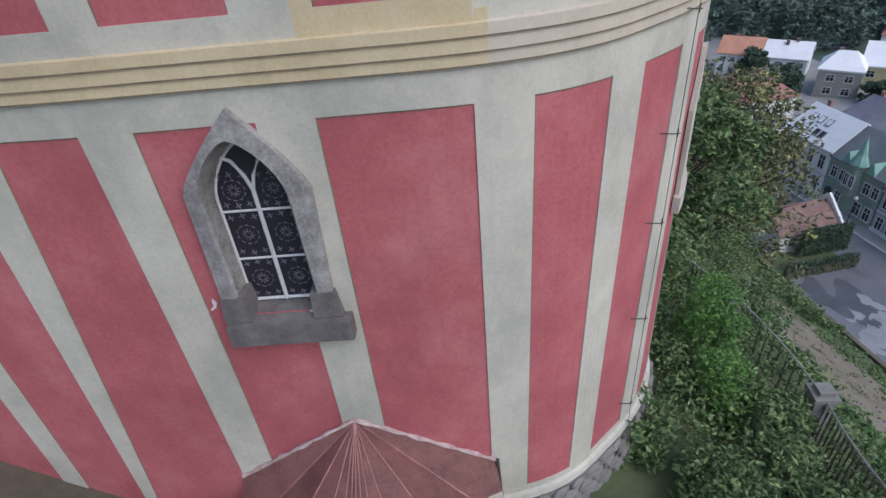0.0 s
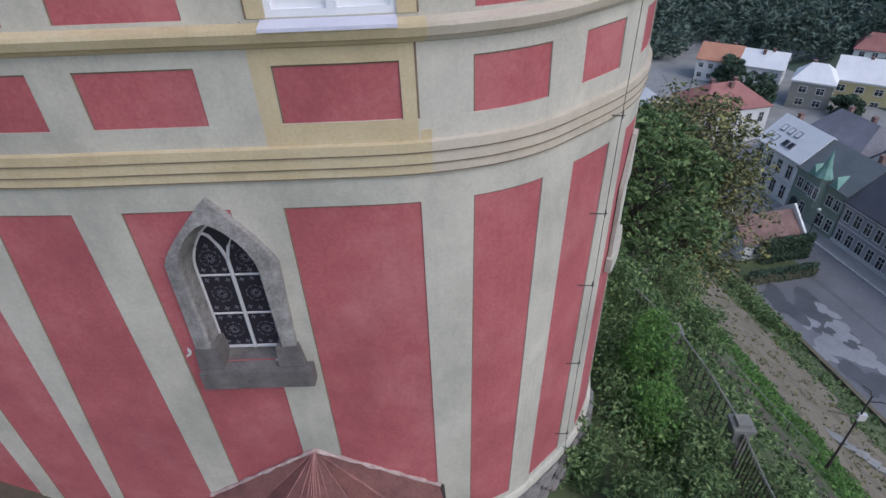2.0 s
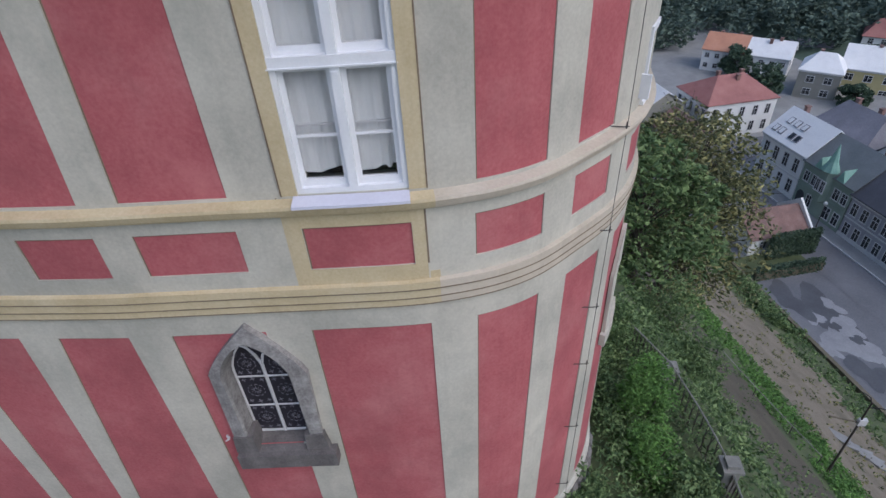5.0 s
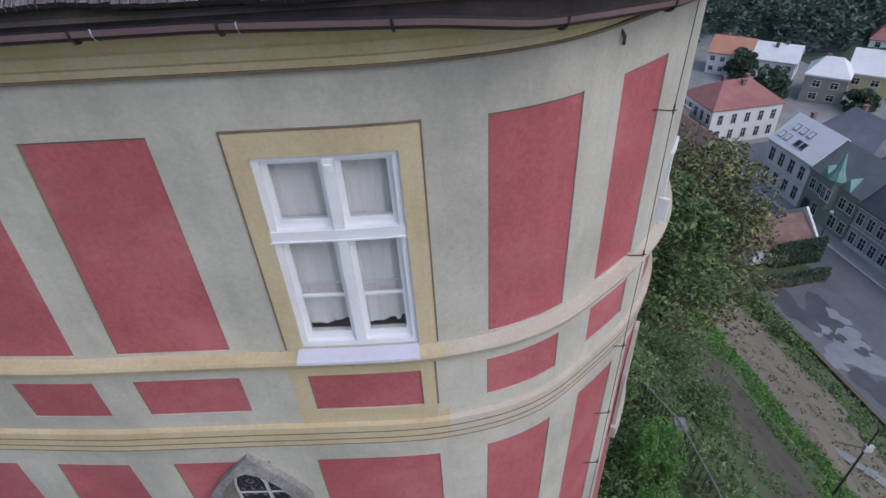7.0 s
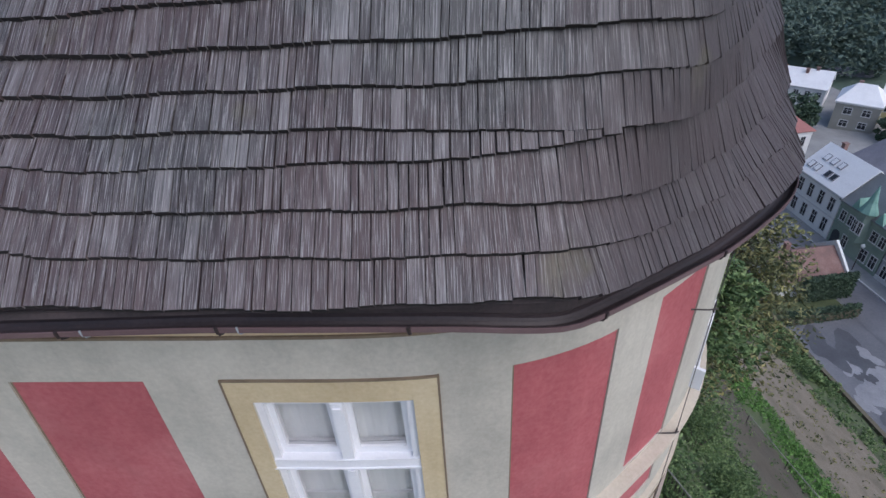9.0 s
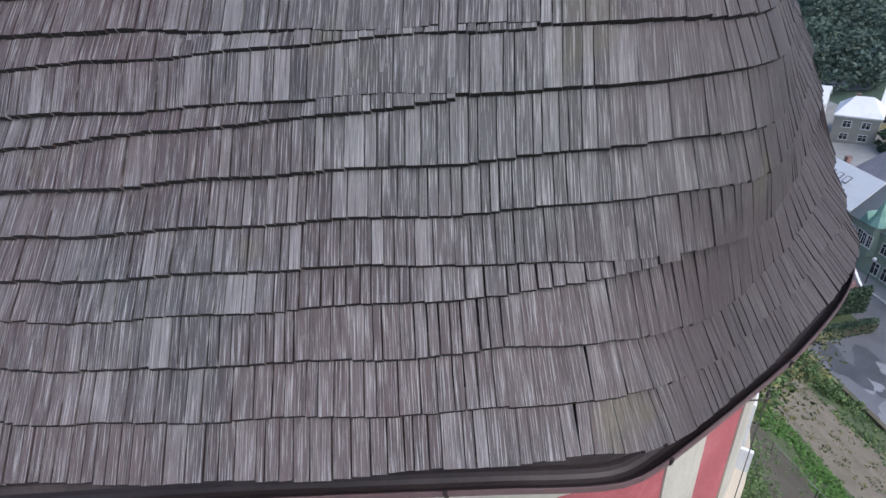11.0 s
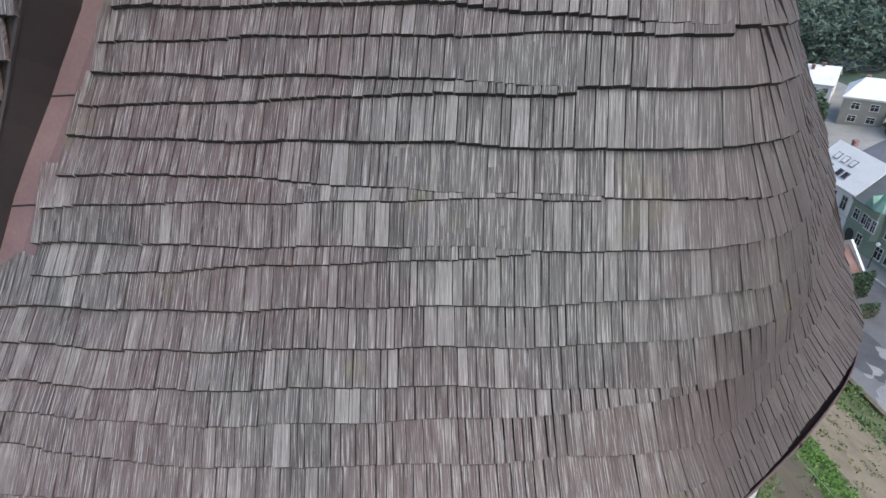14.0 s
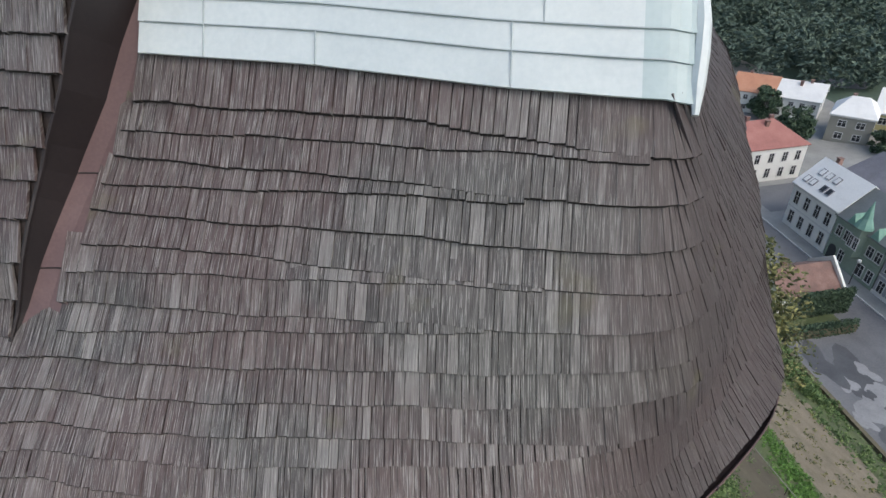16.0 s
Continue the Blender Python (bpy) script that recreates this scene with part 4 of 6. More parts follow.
bm = bmesh.new()
bars(bm, [(a, a + 0.055, z0 + 0.05, z1), (b - 0.055, b, z0 + 0.05, z1), (a + 0.055, b - 0.055, z1 - 0.05, z1), (a + 0.055, b - 0.055, z0 + 0.05, z0 + 0.12)], -0.14, -0.02)
part("window_frame", bm, WHITE, win)
bm = bmesh.new()
bars(bm, [(a - 0.005, b + 0.005, tr - 0.045, tr + 0.045)], -0.13, 0.0), bars(bm, [(a - 0.012, b + 0.012, tr - 0.06, tr - 0.045)], -0.13, 0.012)
part("transom", bm, WHITE, win)
for lo, hi in ((z0 + 0.12, tr - 0.06), (tr + 0.045, z1 - 0.05)):
    bm = bmesh.new()
    bars(bm, [(mid - 0.045, mid + 0.045, lo, hi)], -0.12, -0.012)
    bars(bm, [(mid - 0.028, mid + 0.028, hi - 0.10, hi - 0.04)], -0.012, 0.004)
    part("mullion", bm, WHITE, win)
    for s0, s1 in ((a + 0.055, mid - 0.045), (mid + 0.045, b - 0.055)):
        w = 0.045
        bm = bmesh.new()
        bars(bm, [(s0, s0 + w, lo, hi), (s1 - w, s1, lo, hi), (s0 + w, s1 - w, hi - w, hi), (s0 + w, s1 - w, lo, lo + w + 0.03)], -0.115, -0.07)
        if lo < 9:
            bars(bm, [(s0 + w, s1 - w, lo + 0.52, lo + 0.545)], -0.11, -0.075)
        sash = part("sash", bm, WHITE, win)
        bm = bmesh.new()
        bars(bm, [(s0 + w, s1 - w, lo + w + 0.03, hi - w)], -0.093, -0.089)
        g = nodes_of("clear_window_glass", 0.03)
        g[3].inputs["Transmission Weight"].default_value = 1.0
        g[3].inputs["IOR"].default_value = 1.45
        pane = part("pane", bm, g[0], sash, "clear glass")
        pane.visible_shadow = False
        # inner sash of the double window
        bm = bmesh.new()
        bars(bm, [(s0 - 0.02, s0 + 0.02, lo, hi), (s1 - 0.02, s1 + 0.02, lo, hi), (s0 + 0.02, s1 - 0.02, lo - 0.05, lo + 0.045)], -0.175, -0.145)
        if lo < 9:
            bars(bm, [(s0 + 0.02, s1 - 0.02, lo + 0.60, lo + 0.622)], -0.17, -0.15)
        part("inner_sash", bm, WHITE, win)
bm = bmesh.new()
V = []
for k in range(61):
    s = a + 0.06 + (b - a - 0.12) * k / 60
    fold = 0.022 * math.sin(k * 0.75) + 0.012 * math.sin(k * 1.9 + 1)
    hem = z0 + 0.235 - 0.03 * math.sin(k * 0.2) - (0.04 if k in (52, 53, 54) else 0)
    V.append([bm.verts.new(wall_point(s, z, -0.19 + fold * 0.45)) for z in (hem, 8.9, 9.5, z1 - 0.06)])
for p, q in zip(V, V[1:]):
    for k in range(3):
        bm.faces.new((p[k], q[k], q[k + 1], p[k + 1]))
curtain = tagged(link("net_curtain", bm, CURTAIN, smooth=True), "white net curtain with soft folds behind the glass", "curtain")
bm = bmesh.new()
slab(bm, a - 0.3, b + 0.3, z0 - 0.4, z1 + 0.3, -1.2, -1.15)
part("room_back", bm, UNLIT, win, "dark room behind the curtain")
bm = bmesh.new()
V = []
for k in range(9):
    s = a - 0.05 + (b - a + 0.05) * k / 8
    V.append([bm.verts.new(wall_point(s, z, o)) for z, o in ((8.05, -0.10), (8.04, 0.0), (7.995, 0.145), (7.965, 0.148), (7.965, 0.13), (8.0, -0.10))])
for p, q in zip(V, V[1:]):
    for k in range(6):
        bm.faces.new((p[k], q[k], q[(k + 1) % 6], p[(k + 1) % 6]))
bm.faces.new(V[0]), bm.faces.new(V[-1])
part("window_sill", bm, LILAC, win, "pale lilac sheet metal sill")

# ---------------------------------------------------------------- pointed stone window
def arch(s0, s1, spring, apex, n=10):
    """Left foot to right foot of a pointed arch: (s, z)."""
    m = (s0 + s1) / 2
    w, h = (s1 - s0) / 2, apex - spring
    left = [(m - w * (1 - (k / n) ** 1.55), spring + h * (1 - (1 - k / n) ** 1.35)) for k in range(n + 1)]
    return left + [(2 * m - s, z) for s, z in left[-2::-1]]


goth = tagged(empty("window_2"), "pointed gothic window with a grey stone surround and leaded panes", "window", kind="structure")
GS0, GS1, GSP, GAP, GFOOT = -2.52, -1.685, 5.34, 5.96, 3.98
GM = (GS0 + GS1) / 2
inner = [(GS0, GFOOT)] + arch(GS0, GS1, GSP, GAP) + [(GS1, GFOOT)]
face_in = [(GS0 - 0.025, 4.22)] + [(s + (s - GM) * 0.065, z + 0.05) for s, z in arch(GS0, GS1, GSP + 0.06, GAP + 0.06)] + [(GS1 + 0.05, 4.22)]
nn = len(inner)
outer = []
for k in range(nn):
    f = k / (nn - 1)
    if k == 0:
        outer.append((-2.72, 4.22))
    elif k == nn - 1:
        outer.append((-1.47, 4.22))
    else:
        g = (k - 1) / (nn - 3)
        if g < 0.5:
            t = g / 0.5
            outer.append((-2.69 + (0.66) * t ** 1.15, 5.53 + 0.82 * t ** 0.92))
        else:
            t = (1 - g) / 0.5
            outer.append((-1.43 - (0.60) * t ** 1.15, 5.50 + 0.85 * t ** 0.92))


def ring(bm, A, oA, B, oB):
    ra = [bm.verts.new(wall_point(s, z, oA)) for s, z in A]
    rb = [bm.verts.new(wall_point(s, z, oB)) for s, z in B]
    for k in range(len(A) - 1):
        bm.faces.new((ra[k], ra[k + 1], rb[k + 1], rb[k]))


half = nn // 2
for name, lo, hi in (("jamb", 0, 2), ("arch_stone", 1, half + 1), ("arch_stone", half, nn - 1), ("jamb", nn - 2, nn)):
    bm = bmesh.new()
    I, F, O = inner[lo:hi], face_in[lo:hi], outer[lo:hi]
    sh = 0.0 if name == "jamb" else 0.012
    ring(bm, O, -0.02, O, 0.07 + sh), ring(bm, O, 0.07 + sh, F, 0.085 + sh), ring(bm, F, 0.085 + sh, [(s + (GM - s) * 0.05, z - 0.01) for s, z in F], 0.05), ring(bm, F, 0.05, I, -0.20), ring(bm, I, -0.20, I, -0.30)
    part(name, bm, STONE, goth, "weathered grey stone")
for s0, s1, t0, t1 in ((-2.76, -2.43, -2.73, -2.46), (-1.74, -1.405, -1.72, -1.45)):
    bm = bmesh.new()
    slab(bm, s0, s1, 3.90, 4.24, -0.2, 0.10, t0, t1)
    part("jamb_block", bm, DARKSTONE, goth)
bm = bmesh.new()
V = [[bm.verts.new(wall_point(s, z, o)) for z, o in ((3.965, -0.25), (3.95, -0.14), (3.875, 0.13), (3.80, 0.13), (3.80, -0.2))] for s in (-2.45, -2.1, -1.72)]
for p, q in zip(V, V[1:]):
    for k in range(5):
        bm.faces.new((p[k], q[k], q[(k + 1) % 5], p[(k + 1) % 5]))
part("sloping_sill", bm, DARKSTONE, goth)
bm = bmesh.new()
slab(bm, -2.745, -1.318, 3.60, 3.885, -0.02, 0.175)
part("window_sill", bm, DARKSTONE, goth, "dark weathered stone sill")
# glazing
bm = bmesh.new()
bm.faces.new([bm.verts.new(wall_point(s, z, -0.215)) for s, z in inner])
part("glazing", bm, LEAD, goth, "dark leaded glass")


def tubes(bm, pts, r, o=-0.20):
    tube(bm, [wall_point(s, z, o) for s, z in pts], r, 6)


bm = bmesh.new()
tubes(bm, [(s + (GM - s) * 0.035, z - 0.015) for s, z in inner], 0.016)
tubes(bm, [(GS0, GFOOT + 0.02), (GS1, GFOOT + 0.02)], 0.02)
part("glazing_frame", bm, CAME, goth, "pale frame")
bm = bmesh.new()
tubes(bm, [(GM, GFOOT), (GM, 5.42)], 0.024), tubes(bm, [(GM, 5.40), (GM - 0.05, 5.58), (GM - 0.14, 5.74), (GM - 0.25, 5.80)], 0.02), tubes(bm, [(GM, 5.40), (GM + 0.05, 5.58), (GM + 0.14, 5.74)], 0.02)
part("mullion", bm, CAME, goth, "pale forked mullion")
for z in (5.175, 4.572):
    for s0, s1 in ((GS0, GM), (GM, GS1)):
        bm = bmesh.new()
        tubes(bm, [(s0 + 0.01, z), (s1, z)], 0.014)
        part("glazing_bar", bm, CAME, goth)
bm = bmesh.new()
for s0, s1 in ((GS0 + 0.03, GM - 0.03), (GM + 0.03, GS1 - 0.03)):
    for lo, hi in ((4.02, 4.55), (4.60, 5.15), (5.20, 5.62)):
        cs, cz, w, h = (s0 + s1) / 2, (lo + hi) / 2, (s1 - s0) / 2, (hi - lo) / 2
        for k in range(10):
            t, t2 = math.tau * k / 10, math.tau * (k + 0.62) / 10
            r = 0.62 * min(w, h)
            tubes(bm, [(cs + r * math.cos(t), cz + r * math.sin(t)), (cs + r * 1.12 * math.cos((t + t2) / 2), cz + r * 1.12 * math.sin((t + t2) / 2)), (cs + r * math.cos(t2), cz + r * math.sin(t2))], 0.0045, -0.211)
            tubes(bm, [(cs + 0.25 * r * math.cos(t), cz + 0.25 * r * math.sin(t)), (cs + 0.62 * r * math.cos(t2), cz + 0.62 * r * math.sin(t2))], 0.005, -0.211)
        for ds, dz in ((-0.7, -0.78), (0.7, -0.78), (-0.7, 0.78), (0.7, 0.78), (0, -0.85), (0, 0.85)):
            x, y = cs + ds * w, cz + dz * h
            for t in (0.4, 1.97, 3.54, 5.11):
                tubes(bm, [(x + 0.006 * math.cos(t), y + 0.006 * math.sin(t)), (x + 0.034 * math.cos(t), y + 0.034 * math.sin(t))], 0.006, -0.211)
part("leaded_ornament", bm, LEADLINE, goth, "grey leaded rosette ornament")
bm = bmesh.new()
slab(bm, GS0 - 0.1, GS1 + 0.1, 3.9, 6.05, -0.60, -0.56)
part("room_back", bm, UNLIT, goth)
# chipped plaster mark beside the window
bm = bmesh.new()
pts = [(-2.86, 4.20), (-2.83, 4.13), (-2.86, 4.06), (-2.92, 4.02), (-2.93, 4.04), (-2.88, 4.09), (-2.885, 4.15)]
bm.faces.new([bm.verts.new(wall_point(s, z, -0.006)) for s, z in pts])
part("chipped_patch", bm, CAME, wall, "chipped pale plaster")

# far window bays seen edge on
far = tagged(empty("window_3"), "stone window surround standing proud of the far wall", "window", kind="structure")
bm = bmesh.new()
slab(bm, 3.55, 4.6, 3.75, 4.0, 0.0, 0.10), slab(bm, 3.62, 3.85, 4.0, 5.2, 0.0, 0.06, 3.62, 3.9), slab(bm, 3.62, 4.2, 5.2, 5.9, 0.0, 0.06, 3.95, 4.15)
part("stone_surround", bm, PLASTER, far)
sill = tagged(empty("window_4"), "white framed window round the curve of the wall", "window", kind="structure")
bm = bmesh.new()
slab(bm, 3.62, 4.2, 8.02, 8.07, 0.0, 0.05), slab(bm, 3.62, 3.70, 8.07, 8.9, 0.0, 0.03), slab(bm, 3.62, 4.1, 8.9, 8.97, 0.0, 0.03)
part("window_frame", bm, WHITE, sill)
bm = bmesh.new()
slab(bm, 3.5, 3.54, 8.15, 8.45, 0.0, 0.12)
part("open_shutter", bm, WHITE, sill, "white shutter leaf")

# ---------------------------------------------------------------- lightning conductor and wall hooks
cond = tagged(empty("lightning_conductor"), "thin dark conductor wire on iron wall brackets", "wire")
pins = [(2.93, 9.75), (2.93, 8.02), (2.91, 6.55), (2.87, 5.2), (2.83, 4.0), (2.80, 2.4), (2.77, 0.6)]
bm = bmesh.new()
tube(bm, [wall_point(3.0, 11.0, 0.12)] + [wall_point(s + 0.03 + 0.02 * math.sin(k * 2), z, 0.11) for k, (s, z) in enumerate(pins)] + [wall_point(2.78, -0.3, 0.14)], 0.0045, 5)
part("wire", bm, CABLE, cond)
for s, z in pins:
    bm = bmesh.new()
    tube(bm, [wall_point(s - 0.16, z + 0.03, -0.02), wall_point(s - 0.02, z, 0.09), wall_point(s + 0.05, z - 0.01, 0.13)], 0.008, 5)
    tube(bm, [wall_point(s + 0.03, z - 0.05, 0.11), wall_point(s + 0.03, z + 0.05, 0.11)], 0.010, 5)
    part("bracket", bm, IRON, cond)
for s, z in ((2.02, 10.62),):
    bm = bmesh.new()
    tube(bm, [wall_point(s, z + 0.05, -0.01), wall_point(s, z, 0.03), wall_point(s, z - 0.06, 0.03)], 0.014, 5)
    tagged(link("wall_hook", bm, IRON), "small dark iron hook in the wall plaster", "hook", "hooks in the wall")

# ---------------------------------------------------------------- porch roof at the foot of the wall
porch = tagged(empty("porch_roof"), "worn red sheet porch roof folded like a fan", "roof")
apex = wall_point(-1.63, 1.98, 0.02)
ridge_l, ridge_r = wall_point(-3.46, 0.88, 0.02), wall_point(0.21, 0.92, 0.02)
foot = [wall_point(-3.6, 0.1, 0.55), wall_point(-3.2, 0.05, 1.6), wall_point(-2.5, 0.0, 2.1), wall_point(-2.05, 0, 2.3), wall_point(-1.8, 0, 2.35), wall_point(-1.6, 0, 2.37), wall_point(-1.4, 0, 2.35), wall_point(-1.15, 0, 2.3), wall_point(-0.7, 0, 2.1), wall_point(0.0, 0.05, 1.6), wall_point(0.3, 0.1, 0.55)]
rimpts = [ridge_l] + foot + [ridge_r]
for k in range(len(rimpts) - 1):
    bm = bmesh.new()
    p, q = rimpts[k], rimpts[k + 1]
    N = 7
    rows = []
    for i in range(1, N + 1):
        t = i / N
        rows.append([bm.verts.new(apex.lerp(p, t)), bm.verts.new(apex.lerp(p.lerp(q, 0.5), t) + Vector((0, 0, 0.015 * t))), bm.verts.new(apex.lerp(q, t))])
    top = bm.verts.new(apex)
    bm.faces.new((top, rows[0][0], rows[0][1])), bm.faces.new((top, rows[0][1], rows[0][2]))
    for r0, r1 in zip(rows, rows[1:]):
        for j in range(2):
            bm.faces.new((r0[j], r1[j], r1[j + 1], r0[j + 1]))
    bmesh.ops.solidify(bm, geom=bm.faces[:], thickness=0.03)
    part("roof_sheet", bm, PORCH, porch)
    if 0 < k:
        bm = bmesh.new()
        tube(bm, [apex + Vector((0, 0, 0.02)), apex.lerp(p, 0.5) + Vector((0, 0, 0.02)), p + Vector((0, 0, 0.015))], [0.008, 0.012, 0.014], 5)
        part("roof_fold", bm, PORCH, porch)
for end in (ridge_l, ridge_r):
    bm = bmesh.new()
    prs = [apex.lerp(end, t) + Vector((0, 0, 0.035 + 0.012 * math.sin(t * 40))) for t in [k / 14 for k in range(15)]]
    tube(bm, prs, [0.03 + 0.012 * math.sin(k * 2.3) for k in range(15)], 6)
    part("mortar_edge", bm, PORCH_EDGE, porch, "flaking pale mortar edge")
bm = bmesh.new()
tube(bm, [ridge_r + Vector((0.03, -0.02, 0.05)), wall_point(0.26, 0.3, 0.06), wall_point(0.30, -0.3, 0.08)], 0.035, 7)
part("downpipe", bm, IRON, porch, "black pipe")
for sx, face in ((-3.45, 1), (0.15, 1)):
    bm = bmesh.new()
    slab(bm, sx - 0.1, sx + 0.1, -0.6, 0.55, 0.0, 1.5)
    part("porch_wall", bm, PLASTER, porch)

# rubble stones of the plinth
rng2 = random.Random(3)
stone_meshes = []
for k in range(6):
    bm = bmesh.new()
    bmesh.ops.create_icosphere(bm, subdivisions=1, radius=1.0)
    for v in bm.verts:
        v.co = Vector((v.co.x * (0.17 + 0.05 * k / 5), v.co.y * 0.075, v.co.z * (0.10 + 0.02 * (k % 3)))) * (0.85 + 0.3 * rng2.random())
    me = bpy.data.meshes.new("stone")
    bm.to_mesh(me)
    bm.free()
    me.materials.append(RUBBLE)
    stone_meshes.append(me)
for j in range(7):
    s = 0.9 + 0.1 * (j % 2)
    while s < 4.6:
        ob = new("stone", stone_meshes[rng2.randrange(6)])
        ob.parent = wall
        zc = -0.26 - j * 0.19
        p = wall_point(s, zc, 0.085 + 0.012 * j)
        d = wall_point(s + 0.05, zc) - wall_point(s - 0.05, zc)
        ob.matrix_basis = Matrix.Translation(p) @ Matrix.Rotation(math.atan2(d.y, d.x), 4, 'Z') @ Matrix.Rotation((rng2.random() - 0.5) * 0.3, 4, 'Y')
        s += 0.26 + 0.12 * rng2.random()

# ---------------------------------------------------------------- street surface
rng3 = random.Random(11)


def blotch(name, mat, e, g, r, z, parent, seed, ratio=1.7):
    bm = bmesh.new()
    rr = random.Random(seed)
    ph = [rr.random() * 6 for _ in range(4)]
    vs = []
    for k in range(26):
        t = math.tau * k / 26
        q = r * (1 + 0.28 * math.sin(2 * t + ph[0]) + 0.2 * math.sin(3 * t + ph[1]) + 0.14 * math.sin(5 * t + ph[2]))
        vs.append(bm.verts.new(eg(e + q * math.cos(t), g + q * ratio * math.sin(t), z)))
    bm.faces.new(vs)
    return part(name, bm, mat, parent)


for k, (e, g, r, mt) in enumerate([(58.6, 44, 2.6, 0), (57.2, 39.5, 2.0, 1), (59.5, 41, 1.1, 1), (56.4, 43.5, 0.9, 1), (58.2, 37.0, 1.3, 1), (60.2, 45.0, 0.9, 1), (55.6, 47.5, 1.9, 0), (57.6, 41.6, 0.6, 0), (58.6, 38.8, 0.6, 0), (56.0, 33.5, 1.8, 0), (59.2, 34.5, 1.0, 1), (54.0, 38.0, 0.8, 1)]):
    blotch("worn_patch", (DAMP, PATCH)[mt], e, g, r, STREET + 0.054 + 0.004 * k, road, k)
bm = bmesh.new()
Rr = [[bm.verts.new(eg(e, g, STREET + 0.115)) for g in np.arange(-40, 121, 8)] for e in (63.6, 69.8)]
for k in range(len(Rr[0]) - 1):
    bm.faces.new((Rr[0][k], Rr[0][k + 1], Rr[1][k + 1], Rr[1][k]))
lane = part("carriageway", bm, ASPHALT, road, "smoother asphalt lane")
bm = bmesh.new()
box(bm, (0, 0, 0), (160, 2.6, 0.2), Matrix.Translation(eg(72.6, 120, STREET)) @ Matrix.Rotation(math.atan2(-GV.y, -GV.x), 4, 'Z') @ Matrix.Translation((0, -2.4, 0)))
pave = tagged(link("pavement", bm, PAVING), "grey pavement with a kerb along the houses", "pavement", kind="structure")
bm = bmesh.new()
box(bm, (0, 0, 0), (160, 0.18, 0.24), Matrix.Translation(eg(72.6, 120, STREET)) @ Matrix.Rotation(math.atan2(-GV.y, -GV.x), 4, 'Z') @ Matrix.Translation((0, -2.58, 0)))
part("kerb", bm, H_TRIM, pave)
bm = bmesh.new()
R2 = [[bm.verts.new(eg(e, g, STREET + 0.06)) for e in (70.5, 84, 98, 118)] for g in (84, 89, 93.5)]
for r0, r1 in zip(R2, R2[1:]):
    for k in range(3):
        bm.faces.new((r0[k], r0[k + 1], r1[k + 1], r1[k]))
tagged(link("side_road", bm, ASPHALT), "grey side street between the houses", "road", kind="structure")

# ---------------------------------------------------------------- houses
WINDOWS = {}


def window_meshes(w, h, trim):
    key = (w, h, trim.name)
    if key not in WINDOWS:
        bm = bmesh.new()
        t = 0.12
        for lo, hi in (((-w / 2 - t, -0.06, 0), (-w / 2, 0.06, h)), ((w / 2, -0.06, 0), (w / 2 + t, 0.06, h)), ((-w / 2 - t, -0.06, h), (w / 2 + t, 0.06, h + t)), ((-w / 2 - t - 0.06, -0.12, -t), (w / 2 + t + 0.06, 0.06, 0)),
                       ((-0.04, -0.02, 0), (0.04, 0.05, h)), ((-w / 2, -0.02, h * 0.62), (-0.04, 0.05, h * 0.62 + 0.07)), ((0.04, -0.02, h * 0.62), (w / 2, 0.05, h * 0.62 + 0.07))):
            box(bm, lo, hi)
        fr = bpy.data.meshes.new("window_frame")
        bm.to_mesh(fr)
        bm.free()
        fr.materials.append(trim)
        bm = bmesh.new()
        box(bm, (-w / 2, 0.0, 0), (w / 2, 0.04, h))
        pa = bpy.data.meshes.new("pane")
        bm.to_mesh(pa)
        bm.free()
        pa.materials.append(H_GLASS)
        WINDOWS[key] = (fr, pa)
    return WINDOWS[key]


def add_window(house, x, z, w, h, m=None, trim=None):
    fr, pa = window_meshes(w, h, trim or H_TRIM)
    ob = new("window", fr)
    ob.parent = house
    ob.matrix_basis = (m or Matrix()) @ Matrix.Translation((x, -0.01, z))
    p = new("pane", pa)
    p.parent = ob


